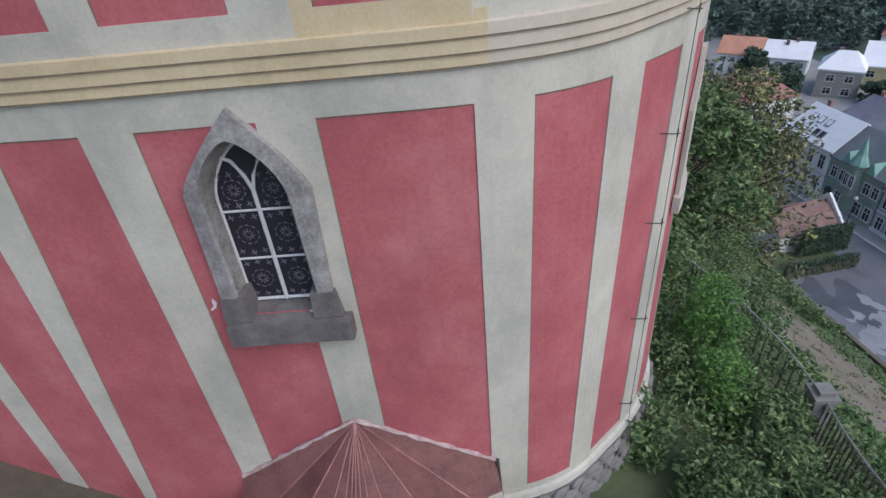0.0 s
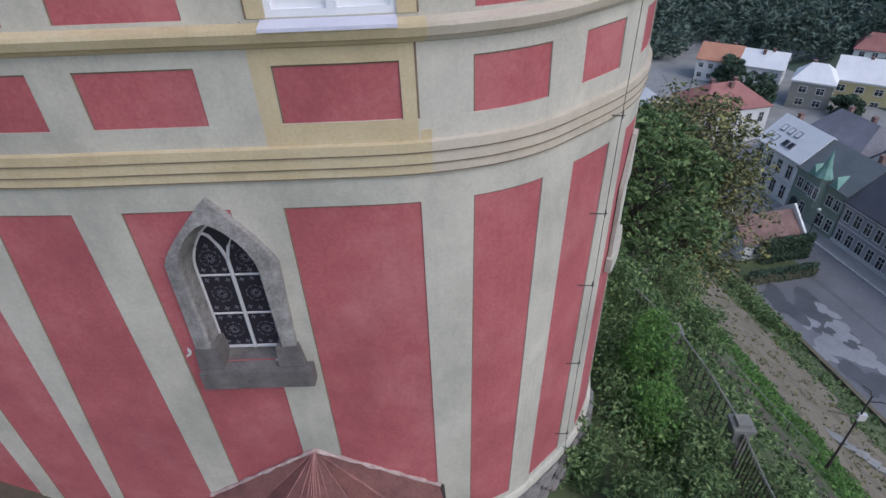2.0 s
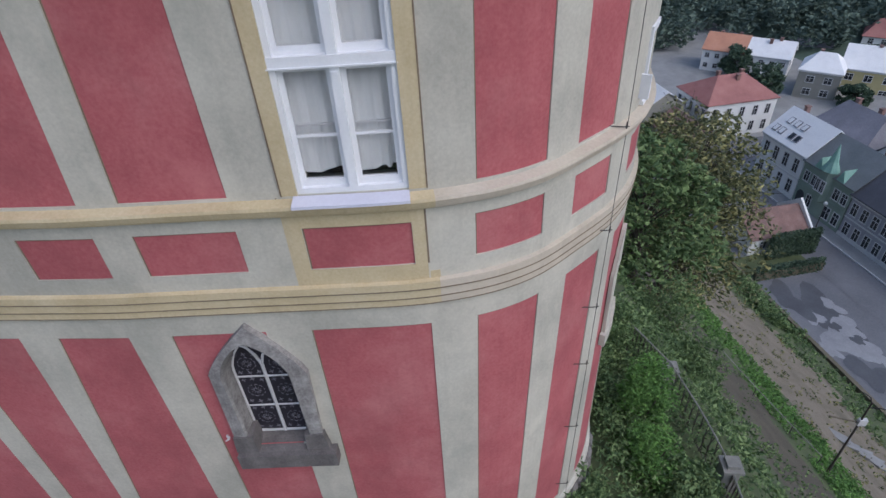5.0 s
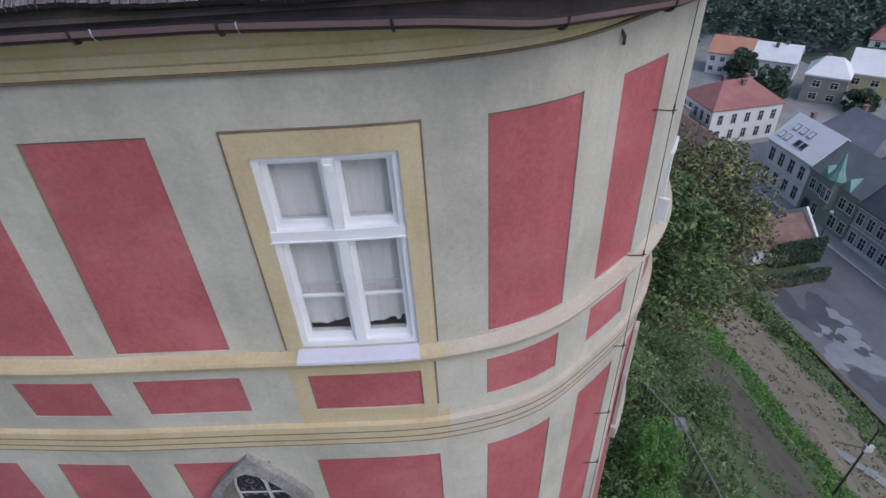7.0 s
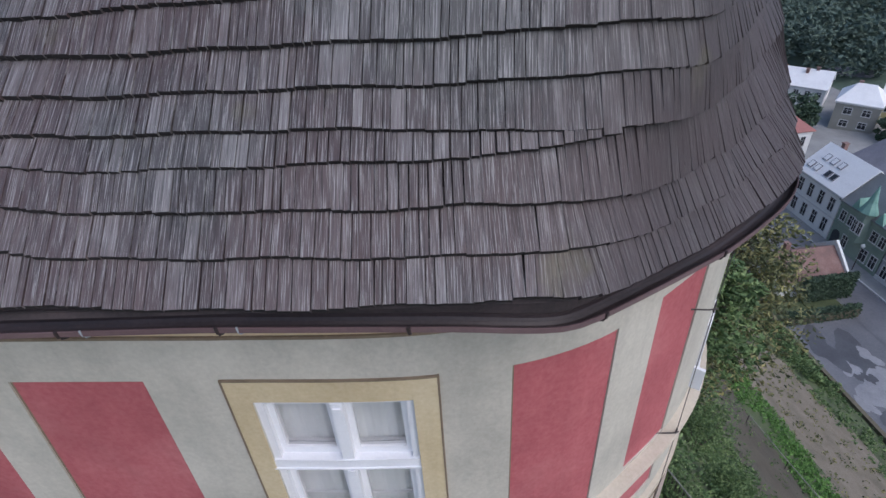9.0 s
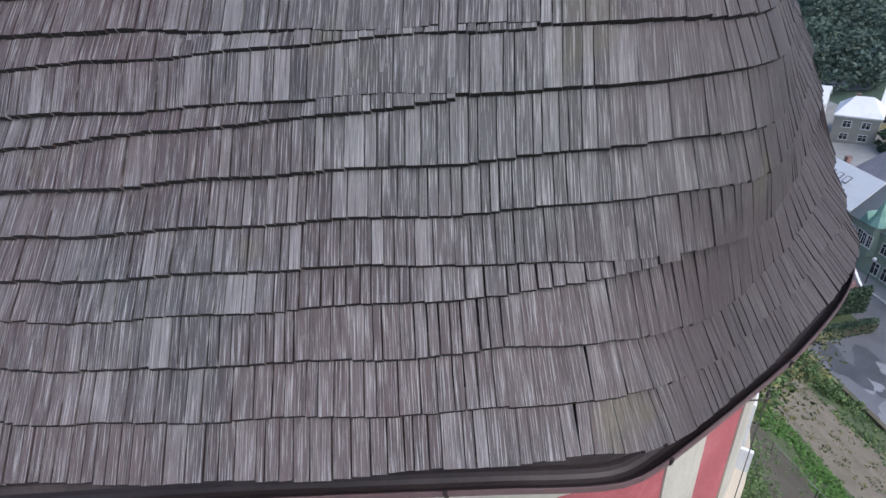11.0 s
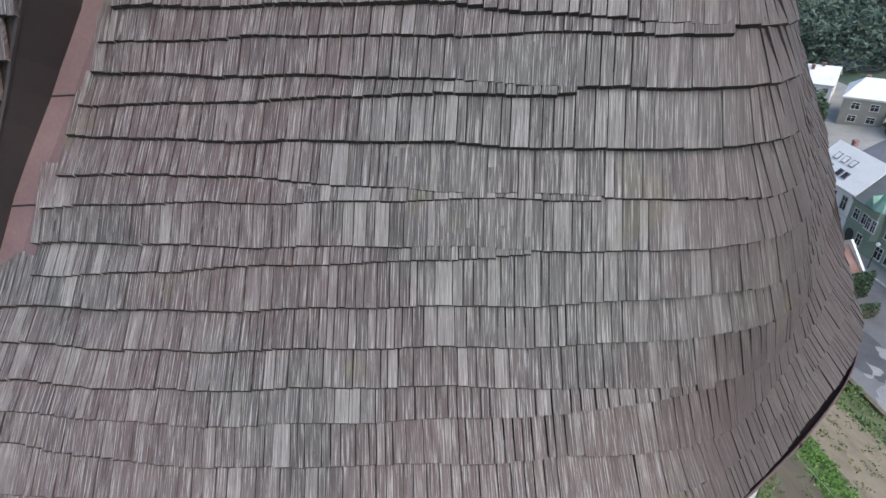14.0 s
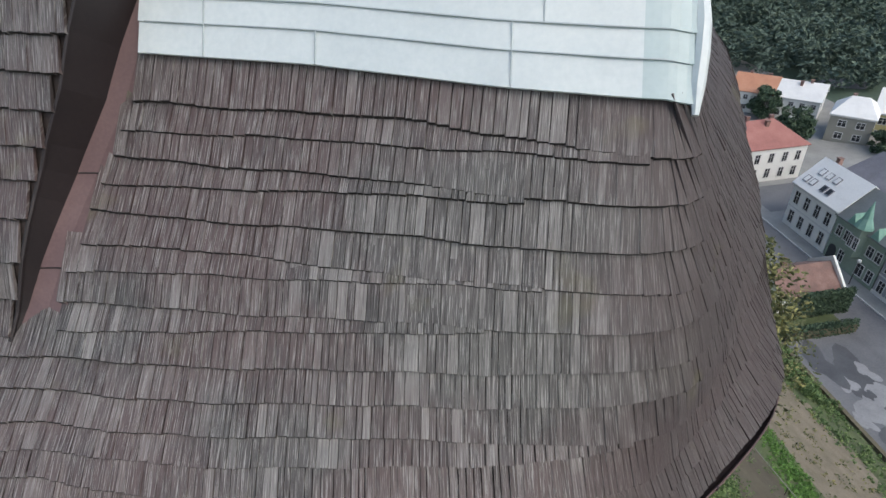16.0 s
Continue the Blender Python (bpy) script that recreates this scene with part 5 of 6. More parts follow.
def house(name, label, origin, along, w, d, eave, ridge, wall_mat, roof_mat, windows=(), side=(), hip=0.0, axis="x", over=0.35, chimneys=(), base_band=None):
    """x runs along the front, which faces -y; ridge along x, or along y for a gable front."""
    ob = tagged(empty(name), label, "house")
    ang = math.atan2(along.y, along.x)
    ob.matrix_basis = Matrix.Translation(origin) @ Matrix.Rotation(ang, 4, 'Z')
    bm = bmesh.new()
    lo = [(0, 0), (w, 0), (w, d), (0, d)]
    vs = [bm.verts.new((x, y, -0.5)) for x, y in lo] + [bm.verts.new((x, y, eave)) for x, y in lo]
    for q in ((0, 1, 5, 4), (1, 2, 6, 5), (2, 3, 7, 6), (3, 0, 4, 7)):
        bm.faces.new([vs[k] for k in q])
    if not hip:
        if axis == "x":
            r = [bm.verts.new((x, d / 2, ridge - 0.1)) for x in (0, w)]
            bm.faces.new((vs[4], vs[7], r[0])), bm.faces.new((vs[5], vs[6], r[1]))
        else:
            r = [bm.verts.new((w / 2, y, ridge - 0.1)) for y in (0, d)]
            bm.faces.new((vs[4], vs[5], r[0])), bm.faces.new((vs[7], vs[6], r[1]))
    part("wall", bm, wall_mat, ob)
    bm = bmesh.new()
    o = over
    if axis == "x":
        rp = [(hip, d / 2, ridge), (w - hip, d / 2, ridge)] if hip else [(-o, d / 2, ridge), (w + o, d / 2, ridge)]
        fs = [[(-o, -o), (w + o, -o), 1, 0], [(w + o, d + o), (-o, d + o), 0, 1], [(-o, d + o), (-o, -o), 0], [(w + o, -o), (w + o, d + o), 1]]
    else:
        rp = [(w / 2, hip, ridge), (w / 2, d - hip, ridge)] if hip else [(w / 2, -o, ridge), (w / 2, d + o, ridge)]
        fs = [[(-o, d + o), (-o, -o), 0, 1], [(w + o, -o), (w + o, d + o), 1, 0], [(-o, -o), (w + o, -o), 0], [(w + o, d + o), (-o, d + o), 1]]
    for k, f in enumerate(fs):
        if k > 1 and not hip:
            continue
        for up in (0.0, 0.18):
            bm.faces.new([bm.verts.new((*p, eave - 0.2 + up) if isinstance(p, tuple) else (rp[p][0], rp[p][1], rp[p][2] + up)) for p in f])
        a, b = f[0], f[1]
        bm.faces.new([bm.verts.new(v) for v in ((*a, eave - 0.2), (*b, eave - 0.2), (*b, eave - 0.02), (*a, eave - 0.02))])
    if not hip:
        ends = ([((-o, -o), 0, (-o, d + o)), ((w + o, -o), 1, (w + o, d + o))] if axis == "x" else [((-o, -o), 0, (w + o, -o)), ((-o, d + o), 1, (w + o, d + o))])
        for a, r, b in ends:
            for p in (a, b):
                bm.faces.new([bm.verts.new(v) for v in ((*p, eave - 0.2), (*p, eave - 0.02), (rp[r][0], rp[r][1], rp[r][2] + 0.18), rp[r])])
    me = part("roof", bm, roof_mat, ob)
    bm = bmesh.new()
    box(bm, (-0.08, -0.22, eave - 0.5), (w + 0.08, 0.0, eave - 0.22))
    part("eaves_moulding", bm, H_TRIM if wall_mat != H_GREEN else H_GREEN, ob)
    if base_band:
        bm = bmesh.new()
        box(bm, (-0.03, -0.08, base_band), (w + 0.03, 0.0, base_band + 0.22))
        part("storey_band", bm, H_TRIM if wall_mat != H_GREEN else H_GREEN, ob)
    for x, z, ww, hh in windows:
        add_window(ob, x, z, ww, hh)
    sm = Matrix.Rotation(-math.pi / 2, 4, 'Z')
    for y, z, ww, hh in side:
        if y >= 0:
            add_window(ob, 0, z, ww, hh, Matrix.Translation((0, y, 0)) @ Matrix.Rotation(-math.pi / 2, 4, 'Z'))
        else:
            add_window(ob, 0, z, ww, hh, Matrix.Translation((w, -y, 0)) @ Matrix.Rotation(math.pi / 2, 4, 'Z'))
    for x, y, hh in chimneys:
        bm = bmesh.new()
        zt = ridge + hh
        box(bm, (x - 0.35, y - 0.35, ridge - 2.0), (x + 0.35, y + 0.35, zt)), box(bm, (x - 0.43, y - 0.43, zt), (x + 0.43, y + 0.43, zt + 0.15))
        part("chimney", bm, BROWNROOF, ob, "brick chimney")
    return ob


def rows_of(n, x0, x1, zs, w, h):
    return [(x0 + (x1 - x0) * k / max(n - 1, 1), z, w, h) for z in zs for k in range(n)]


ROW = -GV
white = house("house", "white rendered town house with a pale metal roof and skylights", eg(72.7, 80.3, STREET), ROW, 10.5, 9.0, 8.4, 12.4, H_WHITE, PALEROOF, rows_of(4, 1.5, 9.0, (1.1, 4.9), 1.1, 2.3), side=[(2.5, 4.9, 1.0, 1.8), (6.5, 4.9, 1.0, 1.8)], base_band=4.0, chimneys=[(2.0, 5.2, 0.8)])
for k, (x, f) in enumerate(((2.2, 0.62), (3.9, 0.62), (5.6, 0.62), (1.2, 0.28), (2.7, 0.28), (5.2, 0.28), (6.5, 0.28))):
    bm = bmesh.new()
    y, z = -0.35 + 4.85 * f, 8.2 + 4.2 * f + 0.2
    tilt = Matrix.Translation((x, y, z)) @ Matrix.Rotation(math.atan2(4.2, 4.85), 4, 'X')
    box(bm, (-0.5, -0.65, 0.0), (0.5, 0.65, 0.14), tilt)
    sk = part("skylight", bm, OLDSLATE, white, "grey framed skylight")
    bm = bmesh.new()
    box(bm, (-0.38, -0.52, 0.14), (0.38, 0.52, 0.16), tilt)
    part("pane", bm, H_GLASS if k > 4 else PALEROOF, sk)

green = house("house", "sage green town house with a corner oriel and copper turret", eg(72.7, 69.6, STREET), ROW, 10.2, 9.5, 8.0, 12.0, H_GREEN, GREYROOF, [(1.2, 4.8, 1.0, 1.7), (2.9, 4.8, 1.0, 1.7), (7.6, 4.8, 1.1, 1.7), (9.2, 4.8, 1.0, 1.7), (7.2, 1.0, 1.2, 2.0), (9.1, 1.0, 1.1, 2.0), (3.2, 1.0, 1.0, 2.0)], base_band=3.9, chimneys=[(7.5, 6.5, 0.5)])
# flat dark sheet for the shade inside the gateway
bm = bmesh.new()
box(bm, (0.5, -0.05, -0.1), (2.1, 0.05, 2.2))
for k in range(9):
    t0, t1 = math.pi * k / 9, math.pi * (k + 1) / 9
    bm.faces.new([bm.verts.new(v) for v in ((1.3, -0.05, 2.2), (1.3 + 0.8 * math.cos(t0), -0.05, 2.2 + 0.8 * math.sin(t0)), (1.3 + 0.8 * math.cos(t1), -0.05, 2.2 + 0.8 * math.sin(t1)))])
part("archway", bm, UNLIT, green, "dark arched gateway")
bm = bmesh.new()
for (x0, x1, y) in ((4.1, 6.3, -1.1),):
    pts = [(x0, 0.0), (x0 + 0.4, y), (x1 - 0.4, y), (x1, 0.0)]
    lo = [bm.verts.new((*p, 3.6)) for p in pts]
    hi = [bm.verts.new((*p, 8.8)) for p in pts]
    tip = bm.verts.new((5.2, 0.0, 2.9))
    for k in range(3):
        bm.faces.new((lo[k], lo[k + 1], hi[k + 1], hi[k])), bm.faces.new((lo[k], lo[k + 1], tip))
oriel = part("oriel", bm, H_GREEN, green, "projecting green oriel bay")
for x in (4.7, 5.7):
    add_window(green, x, 5.2, 0.7, 1.9, Matrix.Translation((0, -1.1, 0)))
bm = bmesh.new()
base = [bm.verts.new((5.2 + 1.5 * math.cos(t), -0.3 + 1.2 * math.sin(t), 8.8)) for t in [math.tau * k / 8 for k in range(8)]]
midr = [bm.verts.new((5.2 + 0.75 * math.cos(t), -0.3 + 0.65 * math.sin(t), 10.3)) for t in [math.tau * k / 8 for k in range(8)]]
tip = bm.verts.new((5.2, -0.3, 13.4))
for k in range(8):
    bm.faces.new((base[k], base[(k + 1) % 8], midr[(k + 1) % 8], midr[k])), bm.faces.new((midr[k], midr[(k + 1) % 8], tip))
part("turret_roof", bm, COPPER, green, "green copper turret")
for x in (3.0, 7.6):
    bm = bmesh.new()
    vs = [bm.verts.new(v) for v in ((x - 0.8, -0.3, 8.0), (x + 0.8, -0.3, 8.0), (x, -0.3, 9.9), (x - 0.8, 1.2, 8.8), (x + 0.8, 1.2, 8.8), (x, 2.4, 9.9))]
    for q in ((0, 1, 2), (0, 2, 5, 3), (1, 4, 5, 2)):
        bm.faces.new([vs[k] for k in q])
    part("dormer", bm, COPPER, green)

grey = house("house", "lilac-grey town house with white windows and a slate roof", eg(72.7, 59.2, STREET), ROW, 17.5, 10.5, 7.3, 12.3, H_GREY, SLATE, rows_of(9, 1.1, 16.4, (0.9, 4.3), 1.05, 1.9), base_band=3.5, chimneys=[(9, 6.5, 0.5)])
bm = bmesh.new()
box(bm, (-0.03, -0.1, 0), (17.5, -0.0, 0.8))
part("plinth", bm, H_TRIM, grey)
house("house", "white town house at the end of the street row", eg(72.7, 41.4, STREET), ROW, 14, 10, 7.5, 11.5, H_WHITE, OLDSLATE, rows_of(6, 1.3, 12.6, (0.9, 4.4), 1.05, 1.9))
house("house", "rear building with a worn purple-grey roof", eg(82.6, 83.0, STREET), ROW, 13.5, 11.0, 7.0, 12.2, H_STONE, OLDSLATE, rows_of(4, 1.5, 11, (4.4,), 1.0, 1.6), hip=2.5, chimneys=[(4, 6, 0.8), (9, 6, 0.8)])
house("house", "white gabled rear wing with a grey roof", eg(83.4, 69.4, STREET), ROW, 9.0, 12.0, 7.0, 11.8, H_WHITE, OLDSLATE, axis="y", chimneys=[(2, 8, -0.4)])
red = house("house", "white corner house with a faded red hipped roof", eg(71.2, 107.0, STREET), ROW, 11.5, 15.5, 7.6, 11.2, H_WHITE, REDROOF, rows_of(5, 1.2, 10.3, (0.9, 4.3), 1.0, 2.0), side=[(-2.0, 0.9, 1.0, 2.0), (-2.0, 4.3, 1.0, 2.0), (-5.0, 0.9, 1.0, 2.0), (-5.0, 4.3, 1.0, 2.0), (-8.0, 0.9, 1.0, 2.0), (-8.0, 4.3, 1.0, 2.0), (-11, 0.9, 1.0, 2.0), (-11, 4.3, 1.0, 2.0), (-13.8, 4.3, 1.0, 2.0), (-13.8, 0.9, 1.0, 2.0)], hip=4.8, axis="y", base_band=3.7, chimneys=[(4, 6, 0.3), (7, 8.5, 0.3), (4.5, 11, 0.3)])
house("house", "pale house with a white metal roof behind the tree", eg(60.0, 112.0, STREET), ROW, 12, 9.0, 6.5, 9.5, H_STONE, PALEROOF, rows_of(6, 1.2, 10.8, (0.9, 3.9), 1.0, 1.7))
house("house", "low stone building with a patchy red roof", eg(61.0, 98.0, STREET), ROW, 12, 9.0, 4.0, 7.0, H_STONE, BROWNROOF, rows_of(5, 1.2, 10.8, (1.0,), 1.0, 1.6))
X5 = (EV * 5.7 - GV * 6.0).normalized()
house("house", "grey square house with a white and brown hipped roof", eg(104.0, 110.9, STREET), X5, 8.6, 9.0, 6.6, 9.6, H_STONE, PALEROOF, rows_of(2, 2.6, 6.2, (1.0, 3.9), 1.5, 1.4), side=[(-3, 3.9, 1.1, 1.3), (-6, 3.9, 1.1, 1.3)], hip=2.6, chimneys=[(3, 5, 0.4)])
house("house", "pale green house with a bluish white roof", eg(101.6, 127.0, STREET), X5, 10.0, 9.0, 5.6, 8.6, H_WHITE, PALEROOF, rows_of(4, 1.3, 8.7, (0.9, 3.5), 1.0, 1.1), side=[(-3, 3.4, 1.0, 1.1)], hip=0.0, chimneys=[(4.5, 3.5, 0.3), (6.5, 4.5, 0.6)])
house("house", "house with an orange tile roof", eg(94.5, 135.0, STREET), X5, 10.0, 9.0, 5.6, 8.8, H_WHITE, ORANGEROOF, rows_of(4, 1.3, 8.7, (0.9, 3.5), 1.0, 1.1), chimneys=[(7.5, 5, 0.4), (3, 5, 0.4)])
house("house", "long yellow house with a white metal roof", eg(113.2, 109.0, STREET), X5, 19.0, 10.0, 6.6, 10.6, H_YELLOW, PALEROOF, rows_of(5, 2.0, 17, (1.0, 4.0), 1.5, 1.4), side=[(3, 4.0, 1.1, 1.3)], chimneys=[(6, 5, 0.3)])
house("house", "white villa with a red roof among the trees", eg(139, 131, STREET), X5, 10.0, 9.0, 5.5, 9.0, H_WHITE, REDROOF, rows_of(3, 2, 8, (1.0, 3.6), 1.1, 1.3), hip=2.5)
house("garden_shed", "low garden building under the wooded hill", eg(124, 140, STREET), X5, 11.0, 4.0, 2.6, 3.8, H_STONE, OLDSLATE)
small = house("house", "small white gabled house with a patchy red-brown roof", eg(56.0, 57.5, STREET), EV, 9.0, 7.0, 3.2, 5.8, H_WHITE, BROWNROOF, [(2.2, 1.0, 1.0, 1.4)], chimneys=[(3, 5, 0.3)])
bm = bmesh.new()
vs = [bm.verts.new(v) for y in (9.37, 9.75) for v in ((y, -0.4, -0.3), (y, 7.4, -0.3), (y, 7.4, 3.6), (y, 3.5, 6.9), (y, -0.4, 3.6))]
bm.faces.new(vs[:5]), bm.faces.new(vs[5:])
for k in range(5):
    bm.faces.new((vs[k], vs[(k + 1) % 5], vs[5 + (k + 1) % 5], vs[5 + k]))
part("gable_wall", bm, H_WHITE, small, "bright white gable wall")


# ---------------------------------------------------------------- plants
def leaves(bm_v, bm_f, rr, centre, spread, n, size, flat=0.0):
    """n small folded leaf clumps strewn in an uneven ball."""
    for _ in range(n):
        while True:
            d = Vector((rr.uniform(-1, 1), rr.uniform(-1, 1), rr.uniform(-1, 1)))
            if 0.05 < d.length < 1:
                break
        d = d * (d.length ** -0.35)
        p = centre + Vector((d.x * spread[0], d.y * spread[1], d.z * spread[2]))
        s = size * rr.uniform(0.6, 1.35)
        a = Vector((rr.uniform(-1, 1), rr.uniform(-1, 1), rr.uniform(-0.6, 0.6))).normalized()
        b = a.cross(Vector((rr.uniform(-1, 1), rr.uniform(-1, 1), rr.uniform(-0.2, 1)))).normalized()
        c = a.cross(b) * 0.25
        k = len(bm_v)
        bm_v += [tuple(p - a * s), tuple(p + b * s * 0.5 + c * s), tuple(p + a * s), tuple(p - b * s * 0.5 + c * s)]
        bm_f += [(k, k + 1, k + 2), (k, k + 2, k + 3)]


def leaf_object(name, v, f, mat, parent=None):
    me = bpy.data.meshes.new(name)
    me.from_pydata(v, [], f)
    me.materials.append(mat)
    me.update()
    ob = new(name, me)
    ob.parent = parent
    return ob


def tree(name, label, base, height, radius, mat, seed, clumps=60, per=150, leaf=0.16, trunk=0.3, low=0.35, lean=(0, 0), bare=0.0, squash=1.0):
    rr = random.Random(seed)
    ob = tagged(empty(name, base), label, "tree")
    bm = bmesh.new()
    top = Vector((lean[0], lean[1], height * 0.82))
    tube(bm, [Vector((0, 0, -1.0)), top * 0.3 + Vector((0.1, 0, 0)), top * 0.6 + Vector((-0.12, 0.1, 0)), top], [trunk * 1.3, trunk, trunk * 0.6, trunk * 0.12], 8)
    V, F = [], []
    for k in range(clumps):
        h = low + (0.98 - low) * ((k + rr.random()) / clumps)
        rel = (h - low) / (1 - low)
        prof = math.sin(math.pi * min(0.98, 0.16 + 0.80 * rel)) ** 0.6
        ang, r = rr.random() * math.tau, radius * prof * (0.25 + 0.8 * math.sqrt(rr.random()))
        c = Vector((r * math.cos(ang) + lean[0] * h, r * math.sin(ang) * squash + lean[1] * h, height * h))
        start = top * min(0.95, max(0.2, h - 0.18))
        mid = start.lerp(c, 0.5) + Vector((0, 0, 0.06 * height * rr.random()))
        tube(bm, [start, mid, c], [trunk * 0.22, trunk * 0.13, trunk * 0.04], 5, cap=False)
        for _ in range(3):
            e = c + Vector((rr.uniform(-1, 1), rr.uniform(-1, 1), rr.uniform(-0.4, 0.8))) * radius * 0.3
            tube(bm, [mid.lerp(c, 0.6), e], [trunk * 0.06, trunk * 0.02], 4, cap=False)
        if rr.random() >= bare:
            q = radius * rr.uniform(0.16, 0.32)
            leaves(V, F, rr, c, (q * 1.25, q * 1.25, q * 0.8), per, leaf)
    part("trunk", bm, BARK, ob, "grey-brown trunk and limbs", True)
    cr = leaf_object("crown", V, F, mat, ob)
    return ob


big = tree("tree", "broad leafy tree on the slope, leaves turning yellow", eg(18.0, 23.6, ground_z(18.0, 23.6)), 12.6, 4.3, LEAF, 5, 130, 140, 0.14, 0.32, 0.10)
tree("tree", "thinly leaved dark tree beside the wall", eg(11.5, 25.0, ground_z(11.5, 25)), 15.5, 3.6, LEAF, 8, 46, 110, 0.15, 0.25, 0.45, bare=0.35)
tree("tree", "leafy slope tree beside the castle wall", eg(13.0, 19.0, ground_z(13, 19)), 8.0, 3.2, LEAF_BUSH, 9, 50, 150, 0.15, 0.2, 0.15)
for n, (e, g, h, r) in enumerate([(99.4, 127.4, 7.5, 3.6), (96.3, 111.5, 8.0, 4.0), (110.9, 100.8, 5.5, 3.0), (93, 88, 4, 2.2), (64, 118, 9, 4)]):
    tree("tree", "dark round garden tree between the houses", eg(e, g, STREET), h, r, LEAF_DARK, 20 + n, 34, 90, 0.42, 0.2, 0.18)

# hedges by the road
for n, (e0, e1, g, h, w) in enumerate([(53.5, 64.0, 52.2, 2.0, 1.1), (58.5, 66.0, 56.2, 4.6, 1.0)]):
    V, F = [], []
    rr = random.Random(40 + n)
    for k in range(44):
        e = e0 + (e1 - e0) * k / 43
        for zz_ in np.arange(0.3, h, 0.55):
            leaves(V, F, rr, eg(e, g, STREET + zz_), (0.4, w * 0.5, 0.4), 16, 0.24)
    ob = tagged(leaf_object("hedge", V, F, LEAF_DARK), "clipped dark green hedge beside the road" if n == 0 else "ivy covered wall of dark leaves", "hedge")
bm = bmesh.new()
box(bm, (53.4, 51.85, STREET - 0.2), (64.2, 52.3, STREET + 1.5), Matrix((EV.to_4d(), GV.to_4d(), (0, 0, 1, 0), (0, 0, 0, 1))).transposed())
tagged(link("garden_wall", bm, OLDWALL), "low mossy garden wall under the hedge", "wall", kind="structure")
bm = bmesh.new()
vs = [bm.verts.new(eg(e, g, STREET + 0.13)) for e, g in ((51.2, 52.3), (63.8, 52.3), (63.8, 57.4), (51.2, 57.4))]
bm.faces.new(vs)
tagged(link("garden_lawn", bm, GRASS), "small dark garden lawn behind the hedge", "lawn", kind="structure")

# undergrowth on the castle slope
def strewn(name, label, mat, n, erange, grange, size, seed, height=0.4, ok=lambda e, g: True):
    rr = random.Random(seed)
    V, F = [], []
    while n > 0:
        e, g = rr.uniform(*erange), rr.uniform(*grange)
        if not ok(e, g) or noise.noise(Vector((e * 0.25, g * 0.25, seed))) < rr.uniform(-0.5, 0.35):
            n -= 1
            continue
        q = rr.uniform(0.15, 0.4)
        leaves(V, F, rr, eg(e, g, ground_z(e, g) + height * rr.random()), (q, q, q * 0.7), 9, size)
        n -= 1
    return tagged(leaf_object(name, V, F, mat), label, "plants", kind="stuff")


outside = lambda e, g: not ((EV * e + GV * g).x < 3.4 and (EV * e + GV * g).y > 4.2 and (EV * e + GV * g).x > -9)
strewn("undergrowth", "dense green undergrowth inside the fence", LEAF_BUSH, 5200, (3.2, 9.0), (1.5, 14), 0.055, 51, 0.9, outside)
strewn("slope_weeds", "weeds and grass tufts on the slope", LEAF_BUSH, 3600, (8.6, 17.2), (0, 34), 0.09, 52, 0.35)
strewn("path_weeds", "scattered low weeds on the damp path", LEAF_BUSH, 900, (16.5, 27.2), (2, 40), 0.09, 59, 0.15)
strewn("slope_grass", "grass strip along the terraces", LEAF_BRIGHT, 2400, (26.6, 31.5), (4, 40), 0.13, 53, 0.25)
strewn("verge_plants", "straggling green verge above the retaining wall", LEAF_BUSH, 1300, (42.5, 50), (5, 46), 0.16, 54, 0.4)
strewn("terrace_weeds", "scattered weeds on the bare terrace", LEAF, 700, (31, 43), (5, 42), 0.12, 55, 0.2)
strewn("hedge_plants", "bushes overhanging the retaining wall", LEAF_BUSH, 900, (44, 50), (38, 56), 0.2, 58, 1.6)


def bush(label, e, g, h, r, mat, seed, n=46, leaf=0.05):
    rr = random.Random(seed)
    V, F = [], []
    b = eg(e, g, ground_z(e, g))
    for k in range(n):
        t = rr.random()
        ang, q = rr.random() * math.tau, r * math.sqrt(rr.random()) * (1.0 - 0.55 * t)
        leaves(V, F, rr, b + Vector((q * math.cos(ang), q * math.sin(ang), h * t)), (r * 0.3, r * 0.3, r * 0.24), 70, leaf)
    ob = tagged(empty("bush"), label, "bush")
    leaf_object("foliage", V, F, mat, ob)
    bm = bmesh.new()
    for k in range(5):
        t = math.tau * k / 5
        tube(bm, [b - Vector((0, 0, 0.2)), b + Vector((0.4 * r * math.cos(t), 0.4 * r * math.sin(t), h * 0.6))], [0.03, 0.01], 5)
    part("stems", bm, BARK, ob)
    return ob


bush("fresh green upright bush inside the fence", 7.1, 7.9, 2.1, 0.85, LEAF_BRIGHT, 61, 60)
bush("fresh green low bush inside the fence", 6.6, 6.6, 1.3, 0.9, LEAF_BRIGHT, 62, 40)
for n, (e, g, h, r) in enumerate([(5.2, 4.4, 1.1, 1.0), (6.4, 4.9, 1.2, 0.9), (6.0, 9.4, 1.8, 1.0), (7.2, 5.9, 1.1, 0.8), (5.0, 8.6, 1.6, 0.8), (7.4, 10.4, 1.7, 0.9), (4.4, 6.0, 1.0, 0.8), (6.9, 3.6, 1.0, 0.9), (10.6, 10.6, 1.5, 1.2), (11.5, 13.5, 2.6, 1.6)]):
    bush("leafy green bush on the castle slope", e, g, h, r, LEAF_BUSH, 70 + n, 42, 0.06)
strewn("shaded_scrub", "dark scrub at the foot of the wall", LEAF_DARK, 900, (-9, -3.5), (3.5, 7.5), 0.07, 57, 0.5, lambda e, g: (EV * e + GV * g).y < 4.2)

